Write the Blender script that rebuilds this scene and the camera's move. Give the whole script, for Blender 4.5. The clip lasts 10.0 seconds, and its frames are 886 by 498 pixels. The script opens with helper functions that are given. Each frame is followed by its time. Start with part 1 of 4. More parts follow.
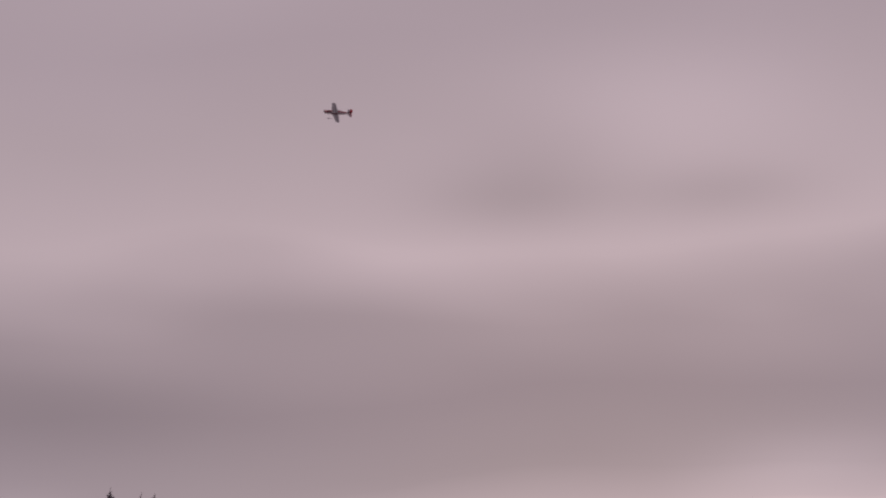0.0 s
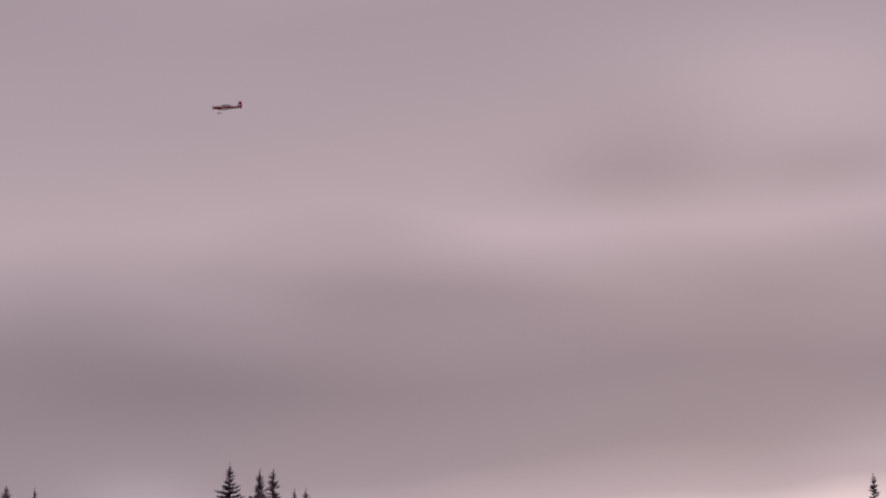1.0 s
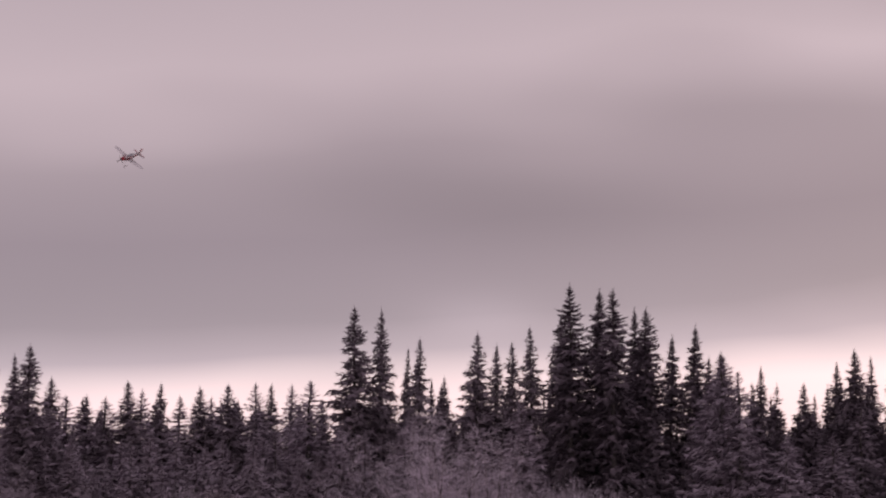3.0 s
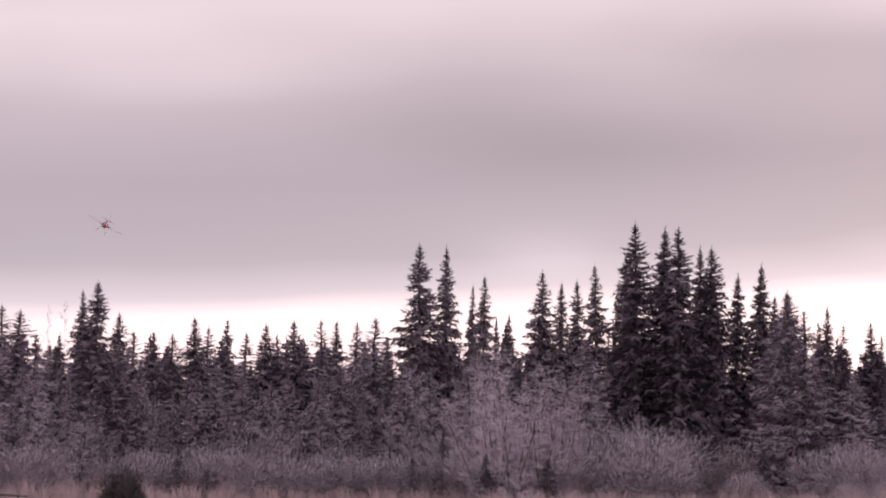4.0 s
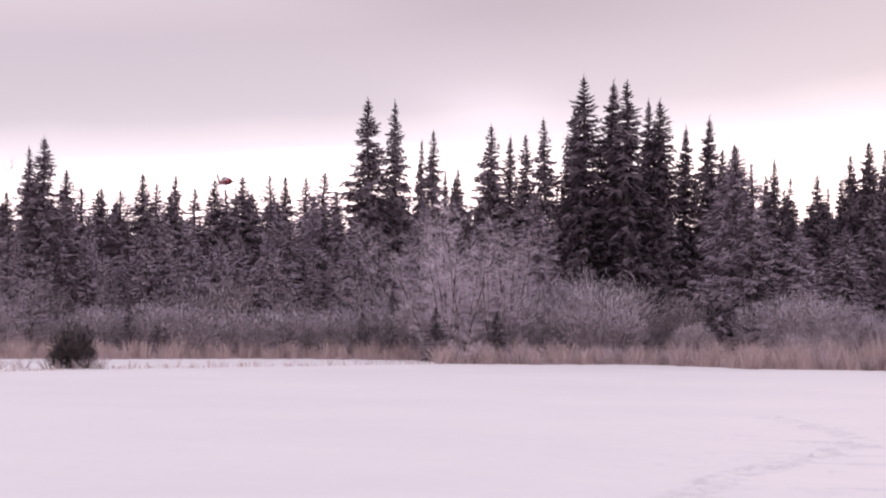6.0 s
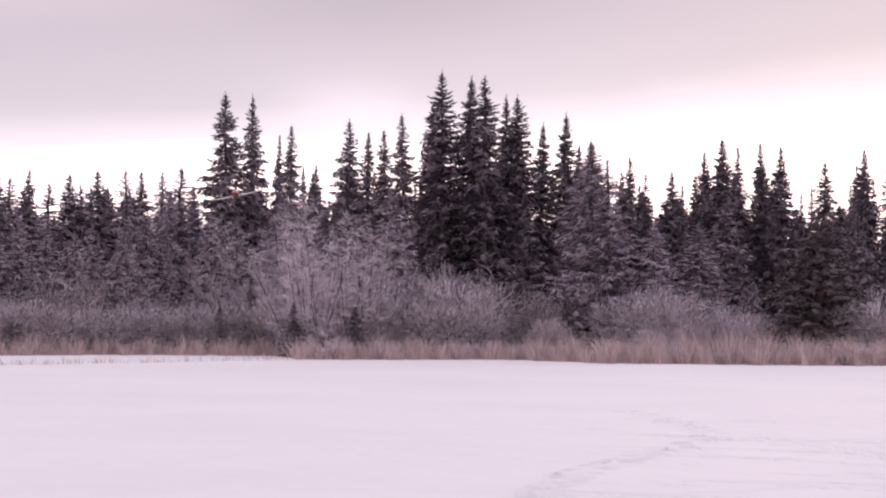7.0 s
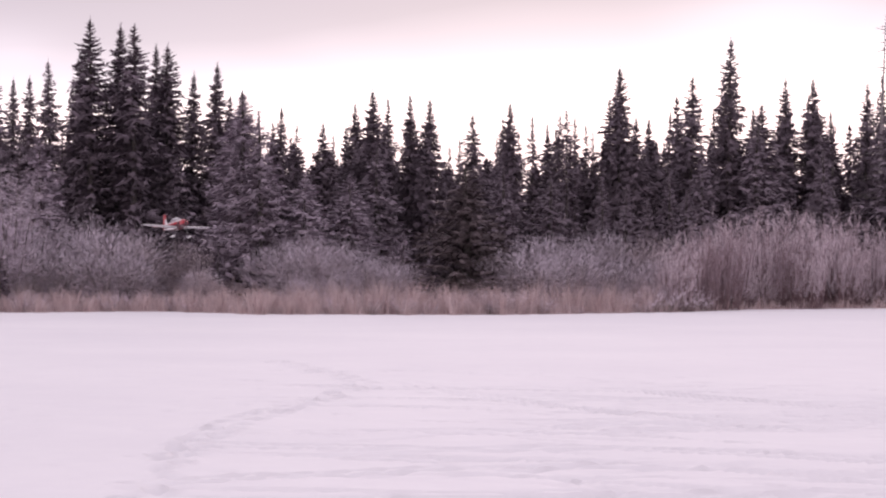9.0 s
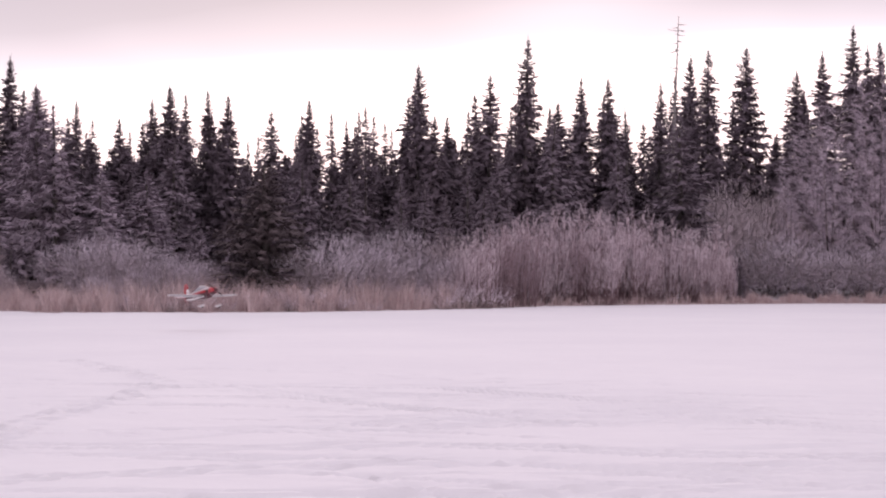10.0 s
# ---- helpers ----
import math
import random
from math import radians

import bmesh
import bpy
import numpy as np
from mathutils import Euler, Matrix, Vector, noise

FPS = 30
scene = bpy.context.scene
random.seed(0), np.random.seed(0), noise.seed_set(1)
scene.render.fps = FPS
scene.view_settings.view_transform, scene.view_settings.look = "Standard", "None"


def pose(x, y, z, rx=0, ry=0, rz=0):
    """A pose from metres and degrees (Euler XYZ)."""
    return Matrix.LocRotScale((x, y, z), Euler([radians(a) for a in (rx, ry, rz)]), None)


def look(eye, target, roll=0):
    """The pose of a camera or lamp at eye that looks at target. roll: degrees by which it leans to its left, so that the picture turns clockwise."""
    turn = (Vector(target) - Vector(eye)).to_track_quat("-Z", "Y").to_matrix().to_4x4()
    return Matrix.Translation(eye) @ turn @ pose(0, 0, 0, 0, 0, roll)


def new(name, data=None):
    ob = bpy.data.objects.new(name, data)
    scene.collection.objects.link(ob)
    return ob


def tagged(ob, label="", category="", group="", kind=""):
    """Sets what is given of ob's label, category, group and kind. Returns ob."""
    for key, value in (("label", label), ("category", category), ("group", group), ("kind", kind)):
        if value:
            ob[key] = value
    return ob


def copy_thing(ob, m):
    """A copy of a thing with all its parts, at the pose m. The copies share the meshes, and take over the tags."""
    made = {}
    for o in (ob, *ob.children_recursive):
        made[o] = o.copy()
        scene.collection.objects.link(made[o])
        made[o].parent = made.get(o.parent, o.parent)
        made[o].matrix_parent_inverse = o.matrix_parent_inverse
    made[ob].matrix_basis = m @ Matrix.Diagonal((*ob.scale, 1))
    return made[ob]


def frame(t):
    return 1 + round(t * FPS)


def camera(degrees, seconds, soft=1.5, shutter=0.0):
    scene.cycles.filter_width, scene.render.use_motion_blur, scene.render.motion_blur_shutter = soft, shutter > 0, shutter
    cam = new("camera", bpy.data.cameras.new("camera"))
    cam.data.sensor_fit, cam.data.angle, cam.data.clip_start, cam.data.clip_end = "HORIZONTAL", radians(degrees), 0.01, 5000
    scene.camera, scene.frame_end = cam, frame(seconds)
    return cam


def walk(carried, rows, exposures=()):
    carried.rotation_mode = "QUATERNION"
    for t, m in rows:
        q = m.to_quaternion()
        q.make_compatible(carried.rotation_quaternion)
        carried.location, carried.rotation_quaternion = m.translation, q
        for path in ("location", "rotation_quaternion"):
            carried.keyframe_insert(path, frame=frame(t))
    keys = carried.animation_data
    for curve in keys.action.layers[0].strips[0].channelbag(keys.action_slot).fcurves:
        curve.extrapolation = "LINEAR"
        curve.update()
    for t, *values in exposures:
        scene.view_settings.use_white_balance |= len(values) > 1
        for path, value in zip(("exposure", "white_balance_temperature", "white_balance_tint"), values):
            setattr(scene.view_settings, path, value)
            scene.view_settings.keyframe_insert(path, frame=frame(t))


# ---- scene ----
def aim(yaw, pitch, roll):
    """The camera on its standing place: yaw to the right, pitch up, roll, in degrees."""
    a, p = radians(yaw), radians(pitch)
    eye = Vector((0, 0, 1.6))
    return look(eye, eye + Vector((math.sin(a) * math.cos(p), math.cos(a) * math.cos(p), math.sin(p))) * 10, roll)


cam = camera(26.44, 10.0, soft=2.05, shutter=0.12)
walk(cam, [
    (0.0, aim(6.256, 14.835, -0.554)),
    (0.5, aim(5.254, 14.425, -0.713)),
    (1.0, aim(2.656, 14.094, -0.205)),
    (1.5, aim(-0.099, 12.885, -0.237)),
    (2.0, aim(-1.782, 11.621, -0.044)),
    (2.5, aim(-2.880, 11.253, 0.227)),
    (3.0, aim(-7.720, 8.582, 0.643)),
    (3.2, aim(-9.098, 7.930, 0.663)),
    (4.3, aim(-9.697, 5.676, 0.978)),
    (4.5, aim(-9.667, 4.717, 0.845)),
    (5.0, aim(-9.597, 2.998, 0.732)),
    (5.2, aim(-9.307, 2.441, 0.564)),
    (6.3, aim(-7.041, 2.217, 0.550)),
    (6.5, aim(-6.032, 2.184, 0.434)),
    (7.0, aim(-3.757, 2.151, 0.470)),
    (7.5, aim(-2.109, 1.768, 0.068)),
    (8.0, aim(-0.590, 0.703, 0.132)),
    (8.5, aim(2.366, 0.675, 0.214)),
    (9.0, aim(6.819, 0.726, 0.245)),
    (9.5, aim(10.477, 0.686, 0.101)),
    (10.0, aim(12.922, 0.662, 0.194)),
], exposures=[(0.0, -1.38, 6950, 39), (2.5, -1.44, 6950, 39), (3.2, -1.0, 6900, 37), (4.3, -0.46, 6850, 33), (5.2, -0.26, 6750, 32),
              (6.5, -0.08, 6650, 31), (8.5, -0.08, 6650, 31), (10.0, -0.17, 6650, 31)])

# ---- light: an overcast winter sky with a bright clear strip low over the wood ----
SUN_TURN, SUN_HEIGHT = 12.0, 9.0


def node(tree, kind, **values):
    n = tree.nodes.new(kind)
    for key, value in values.items():
        if key in n.inputs:
            n.inputs[key].default_value = value
    return n


def calc(tree, op, a, b=0.0, clamp=False):
    n = tree.nodes.new("ShaderNodeMath")
    n.operation, n.use_clamp = op, clamp
    for k, v in enumerate((a, b)):
        if isinstance(v, (int, float)):
            n.inputs[k].default_value = v
        else:
            tree.links.new(v, n.inputs[k])
    return n.outputs[0]


def ramp(tree, fac, stops, smooth=False):
    n = tree.nodes.new("ShaderNodeValToRGB")
    e = n.color_ramp.elements
    while len(e) < len(stops):
        e.new(0.5)
    for k, (p, c) in zip(e, stops):
        k.position, k.color = p, (*c, 1) if len(c) == 3 else c
    n.color_ramp.interpolation = "EASE" if smooth else "LINEAR"
    tree.links.new(fac, n.inputs[0])
    return n.outputs[0]


def blend(tree, fac, a, b, mode="MIX"):
    n = tree.nodes.new("ShaderNodeMix")
    n.data_type, n.blend_type = "RGBA", mode
    for slot, v in ((0, fac), (6, a), (7, b)):
        if isinstance(v, (int, float)):
            n.inputs[slot].default_value = (v, v, v, 1) if slot else v
        elif isinstance(v, tuple):
            n.inputs[slot].default_value = (*v, 1)
        else:
            tree.links.new(v, n.inputs[slot])
    return n.outputs[2]


def build_sky():
    world = bpy.data.worlds.new("overcast_sky")
    world.use_nodes = True
    scene.world = world
    t = world.node_tree
    t.nodes.clear()
    co = t.nodes.new("ShaderNodeTexCoord").outputs["Generated"]
    sep = t.nodes.new("ShaderNodeSeparateXYZ")
    t.links.new(co, sep.inputs[0])
    height = calc(t, "MULTIPLY", calc(t, "ARCSINE", sep.outputs[2]), 57.2958)
    turn = calc(t, "MULTIPLY", calc(t, "ARCTAN2", sep.outputs[0], sep.outputs[1]), 57.2958)
    # cloud layers lie flat and wide: noise squeezed in height
    mapping = t.nodes.new("ShaderNodeMapping")
    mapping.inputs["Scale"].default_value = (4.0, 4.0, 11.0)
    mapping.inputs["Location"].default_value = (1.3, 0.4, 2.2)
    t.links.new(co, mapping.inputs[0])
    wide = node(t, "ShaderNodeTexNoise", Scale=1.0, Detail=1.5, Roughness=0.35, Distortion=0.2)
    t.links.new(mapping.outputs[0], wide.inputs["Vector"])
    fine = node(t, "ShaderNodeTexNoise", Scale=2.4, Detail=1.5, Roughness=0.4, Distortion=0.2)
    t.links.new(mapping.outputs[0], fine.inputs["Vector"])
    sway = calc(t, "MULTIPLY", calc(t, "SUBTRACT", wide.outputs[0], 0.5), 6.0)
    ripple = calc(t, "MULTIPLY", calc(t, "SUBTRACT", fine.outputs[0], 0.5), 0.7)
    lean = calc(t, "MULTIPLY", calc(t, "SINE", calc(t, "MULTIPLY", turn, 0.0349)), -1.75)
    grow = calc(t, "MULTIPLY", calc(t, "SUBTRACT", height, 4.5), 0.12, clamp=True)
    sway = calc(t, "MULTIPLY", sway, grow)
    level = calc(t, "ADD", calc(t, "ADD", height, lean), calc(t, "ADD", sway, ripple))
    stops = [(0.0, (2.05, 1.84, 1.74)), (4.7, (2.35, 2.13, 1.98)), (5.3, (1.76, 1.70, 1.62)), (6.0, (1.08, 1.08, 1.10)), (7.1, (0.77, 0.775, 0.80)), (9.4, (0.69, 0.68, 0.715)),
             (12.0, (0.82, 0.80, 0.82)), (14.6, (1.16, 1.13, 1.13)), (17.5, (1.02, 1.0, 1.01)), (21.0, (0.92, 0.9, 0.93)), (30.0, (0.95, 0.94, 0.97)), (90.0, (0.95, 0.95, 1.0))]
    clouds = ramp(t, calc(t, "DIVIDE", level, 90.0, clamp=True), [(p / 90, c) for p, c in stops])
    patch = calc(t, "ADD", calc(t, "MULTIPLY", wide.outputs[0], 0.3), 0.85)
    # single soft masses in the layer: direction, height, their half widths, strength
    for az, el, wide_az, wide_el, much in ((13.4, 19.0, 4.5, 2.0, 0.16), (8.6, 16.3, 3.2, 1.0, -0.17), (15.0, 16.3, 3.0, 0.9, -0.16), (-6.5, 10.0, 7.0, 1.3, -0.12), (17.5, 8.2, 3.5, 0.9, 0.25), (3.0, 14.2, 6.0, 0.9, 0.08), (-6.5, 6.6, 2.0, 0.7, 0.18), (9.5, 17.6, 3.0, 1.4, -0.1)):
        a = calc(t, "POWER", calc(t, "ABSOLUTE", calc(t, "DIVIDE", calc(t, "SUBTRACT", turn, az), wide_az)), 2.0)
        e = calc(t, "POWER", calc(t, "ABSOLUTE", calc(t, "DIVIDE", calc(t, "SUBTRACT", height, el), wide_el)), 2.0)
        g = calc(t, "MULTIPLY", calc(t, "EXPONENT", calc(t, "MULTIPLY", calc(t, "ADD", a, e), -1.0)), much)
        patch = calc(t, "ADD", patch, g)
    clouds = blend(t, 1.0, clouds, patch, "MULTIPLY")
    sky = t.nodes.new("ShaderNodeTexSky")
    sky.sky_type, sky.sun_disc = "NISHITA", False
    sky.sun_elevation, sky.sun_rotation = radians(SUN_HEIGHT), radians(SUN_TURN)
    haze = blend(t, 1.0, sky.outputs[0], 0.05, "MULTIPLY")
    both = blend(t, 0.93, haze, clouds)
    back = t.nodes.new("ShaderNodeBackground")
    t.links.new(both, back.inputs[0])
    out = t.nodes.new("ShaderNodeOutputWorld")
    t.links.new(back.outputs[0], out.inputs[0])


build_sky()
sun = new("sun", bpy.data.lights.new("sun", "SUN"))
sun.data.energy, sun.data.angle, sun.data.color = 0.4, radians(25), (1.0, 0.9, 0.82)
sun.matrix_basis = look((0, 0, 0), (-math.sin(radians(SUN_TURN)), -math.cos(radians(SUN_TURN)), -math.tan(radians(SUN_HEIGHT))))


# ---- materials ----
def material(name, paint, roughness=0.8, metal=0.0, bump=None):
    """paint(tree) gives the colour socket or a tuple; bump: (scale, height in metres)."""
    m = bpy.data.materials.new(name)
    m.use_nodes = True
    t = m.node_tree
    b = t.nodes["Principled BSDF"]
    b.inputs["Roughness"].default_value, b.inputs["Metallic"].default_value = roughness, metal
    c = paint(t) if callable(paint) else paint
    if isinstance(c, tuple):
        b.inputs["Base Color"].default_value = (*c, 1)
    else:
        t.links.new(c, b.inputs["Base Color"])
    if bump:
        co = t.nodes.new("ShaderNodeTexCoord").outputs["Object"]
        n = node(t, "ShaderNodeTexNoise", Scale=bump[0], Detail=5.0, Roughness=0.6)
        t.links.new(co, n.inputs["Vector"])
        k = node(t, "ShaderNodeBump", Strength=0.6, Distance=bump[1])
        t.links.new(n.outputs[0], k.inputs["Height"])
        t.links.new(k.outputs[0], b.inputs["Normal"])
    return m


def spots(t, scale, low, high, space="Object", detail=4.0):
    co = t.nodes.new("ShaderNodeTexCoord").outputs[space]
    n = node(t, "ShaderNodeTexNoise", Scale=scale, Detail=detail, Roughness=0.6)
    t.links.new(co, n.inputs["Vector"])
    return ramp(t, n.outputs[0], [(low, (0, 0, 0)), (high, (1, 1, 1))])


def frosted(dark, mid, rime, amount):
    """Needles or twigs under rime: a base that varies from piece to piece, rime on upper sides and in patches."""
    def paint(t):
        geo = t.nodes.new("ShaderNodeNewGeometry")
        info = t.nodes.new("ShaderNodeObjectInfo")
        base = blend(t, geo.outputs["Random Per Island"], dark, mid)
        sep = t.nodes.new("ShaderNodeSeparateXYZ")
        t.links.new(geo.outputs["Normal"], sep.inputs[0])
        up = calc(t, "ABSOLUTE", sep.outputs[2])
        patch = spots(t, 1.7, 0.35, 0.65)
        own = calc(t, "ADD", calc(t, "MULTIPLY", info.outputs["Random"], 0.6), 0.7)
        f = calc(t, "MULTIPLY", calc(t, "ADD", calc(t, "MULTIPLY", up, 0.45), calc(t, "MULTIPLY", patch, 0.55)), calc(t, "MULTIPLY", own, amount), clamp=True)
        return blend(t, f, base, rime)
    return paint


NEEDLES = material("dark_spruce_needles", frosted((0.115, 0.089, 0.108), (0.175, 0.138, 0.166), (0.39, 0.325, 0.39), 0.34), 0.75)
NEEDLES_RIME = material("rimed_spruce_needles", frosted((0.225, 0.178, 0.210), (0.32, 0.258, 0.305), (0.66, 0.57, 0.67), 0.6), 0.8)
NEEDLES_MID = material("lightly_rimed_needles", frosted((0.145, 0.114, 0.136), (0.225, 0.180, 0.214), (0.50, 0.425, 0.50), 0.45), 0.78)
NEEDLES_BROWN = material("brown_green_needles", frosted((0.080, 0.058, 0.060), (0.150, 0.112, 0.115), (0.34, 0.28, 0.31), 0.2), 0.75)
JUNIPER = material("brown_evergreen_needles", frosted((0.035, 0.027, 0.027), (0.10, 0.075, 0.075), (0.35, 0.30, 0.33), 0.15), 0.8)
TWIGS = material("rimed_grey_twigs", frosted((0.62, 0.525, 0.60), (0.72, 0.62, 0.70), (0.86, 0.78, 0.87), 0.75), 0.85)
TWIGS_DIM = material("dull_rimed_twigs", frosted((0.46, 0.375, 0.43), (0.60, 0.505, 0.575), (0.82, 0.73, 0.83), 0.8), 0.85)
TWIGS_RED = material("rimed_willow_twigs", frosted((0.42, 0.315, 0.335), (0.58, 0.465, 0.49), (0.80, 0.71, 0.76), 0.7), 0.85)
TWIGS_WILLOW = material("rimed_willow_tips", frosted((0.34, 0.25, 0.28), (0.66, 0.55, 0.60), (0.86, 0.78, 0.84), 0.85), 0.85)
# inner twigs: less rime, and the shade inside a bush put into their colour
TWIGS_IN = material("shaded_inner_twigs", frosted((0.29, 0.228, 0.25), (0.42, 0.343, 0.375), (0.66, 0.575, 0.65), 0.4), 0.85)
TWIGS_DARK = material("dark_willow_twigs", frosted((0.18, 0.115, 0.135), (0.36, 0.265, 0.295), (0.70, 0.60, 0.66), 0.35), 0.85)
STEMS_RED = material("red_brown_willow_stems", lambda t: blend(t, spots(t, 6.0, 0.35, 0.65), (0.10, 0.055, 0.062), (0.22, 0.145, 0.155)), 0.8)
STEMS = material("brown_stems", lambda t: blend(t, spots(t, 6.0, 0.35, 0.65), (0.14, 0.105, 0.10), (0.32, 0.27, 0.265)), 0.85)
REED = material("dry_cattail_blades", frosted((0.25, 0.155, 0.15), (0.57, 0.43, 0.42), (0.80, 0.71, 0.73), 0.8), 0.85)
BARK = material("spruce_bark", lambda t: blend(t, spots(t, 9.0, 0.35, 0.65), (0.05, 0.042, 0.038), (0.13, 0.115, 0.11)), 0.9, bump=(14.0, 0.02))
PALE_BARK = material("pale_dead_wood", lambda t: blend(t, spots(t, 7.0, 0.35, 0.65), (0.14, 0.12, 0.115), (0.32, 0.30, 0.30)), 0.9, bump=(14.0, 0.02))


def snow_paint(t):
    drift = spots(t, 0.12, 0.35, 0.7)
    crust = spots(t, 2.4, 0.4, 0.7)
    c = blend(t, drift, (0.80, 0.80, 0.83), (0.86, 0.86, 0.88))
    return blend(t, calc(t, "MULTIPLY", crust, 0.25), c, (0.76, 0.76, 0.80))


SNOW = material("wind_packed_snow", snow_paint, 0.7, bump=(3.5, 0.012))


# ---- helpers of this scene ----
SHORE_AZ = (-60, -23, -18.5, -12.7, -8, -1.5, 1, 9, 14, 16, 24, 60)
SHORE_D = (50, 54.5, 61.5, 67, 73.5, 76.5, 71.3, 72.2, 79.5, 86, 97.5, 115)


def shore(az):
    """Distance of the lake's edge from the standing place, by direction in degrees."""
    return float(np.interp(az, SHORE_AZ, SHORE_D))


REED_AZ, REED_D = (-60, -30, -19, -12.7, -8.6, -7.2, 60), (70, 74, 77, 81, 80, 60, 60)


def reed_edge(az):
    """Where the reed belt begins: at the lake's edge, or behind a strip of open snow."""
    return max(shore(az), float(np.interp(az, REED_AZ, REED_D)))


def bank(az, d):
    """Height of the ground behind the reeds' edge."""
    k = min(1.0, max(0.0, (d - reed_edge(az) - 2.0) / 12.0))
    return 0.45 * k * k * (3 - 2 * k)


def polar(az, d):
    a = radians(az)
    return d * math.sin(a), d * math.cos(a), bank(az, d)


def as_mesh(name, verts, faces, mat, smooth=False):
    me = bpy.data.meshes.new(name)
    me.from_pydata(verts, [], faces)
    if not isinstance(mat, (list, tuple)):
        mat = [mat]
    for m in mat:
        me.materials.append(m)
    if smooth:
        me.polygons.foreach_set("use_smooth", [True] * len(me.polygons))
    me.update()
    return me


def child(name, me, parent, label=""):
    ob = new(name, me)
    ob.parent = parent
    if label:
        tagged(ob, label)
    return ob


def part(name, bm, mat, parent, label=""):
    """Links a bmesh as one mesh object under a thing or a part."""
    me = bpy.data.meshes.new(name)
    bm.to_mesh(me)
    bm.free()
    me.materials.append(mat)
    return child(name, me, parent, label)


def tube(verts, faces, a, b, ra, rb, sides=5):
    """A tapered stick from a to b, added to the lists."""
    a, b = Vector(a), Vector(b)
    d = (b - a).normalized()
    u = d.orthogonal().normalized()
    w = d.cross(u)
    k = len(verts)
    for p, r in ((a, ra), (b, rb)):
        for i in range(sides):
            q = 2 * math.pi * i / sides
            verts.append(p + (u * math.cos(q) + w * math.sin(q)) * r)
    for i in range(sides):
        j = (i + 1) % sides
        faces.append((k + i, k + j, k + sides + j, k + sides + i))
    faces.append(tuple(k + sides + i for i in range(sides)))


# ---- ground: one sheet of snow from the near lake to the horizon ----
TRAIL = [(0.98, 33.6), (1.46, 32.0), (1.94, 29.3), (2.06, 26.8), (1.38, 24.0), (0.89, 22.5), (0.33, 20.7), (-0.04, 19.1), (-0.24, 17.5), (-0.37, 16.0), (-0.6, 13.0)]
BRANCH = [(1.7, 30.3), (3.07, 31.0), (4.6, 29.4), (7.0, 26.5)]
GROOVES = [
    [(2.3, 22.1), (2.13, 17.8), (2.4, 15.6), (2.84, 13.8), (3.4, 11.5)],
    [(2.58, 27.9), (3.4, 24.4), (4.4, 21.8), (5.55, 20.4), (8.4, 19.1)],
    [(3.0, 24.3), (5.4, 22.2), (9.5, 19.6)],
    [(3.9, 22.8), (5.6, 19.2), (7.6, 16.6)],
    [(4.6, 24.6), (6.4, 21.0), (8.6, 17.9)],
    [(-0.3, 14.6), (1.8, 15.2), (4.0, 15.4), (7.4, 14.2)],
    [(1.1, 16.8), (3.6, 17.1), (6.4, 15.4), (8.2, 14.8)],
    [(0.9, 13.4), (3.3, 13.4), (6.7, 12.9)],
    [(5.6, 25.4), (7.2, 22.4), (10.2, 19.2)],
    [(1.0, 15.9), (3.2, 14.6), (6.3, 13.5)],
]


def along(path, step):
    """Points and headings along a smooth line through the given ones."""
    p = np.array(path)
    t = np.arange(len(p))
    n = int(np.linalg.norm(np.diff(p, axis=0), axis=1).sum() / step) + 2
    s = np.linspace(0, len(p) - 1, n)
    x, y = np.interp(s, t, p[:, 0]), np.interp(s, t, p[:, 1])
    for _ in range(3):
        x[1:-1], y[1:-1] = (x[:-2] + x[1:-1] * 2 + x[2:]) / 4, (y[:-2] + y[1:-1] * 2 + y[2:]) / 4
    return x, y, np.arctan2(np.gradient(y), np.gradient(x))


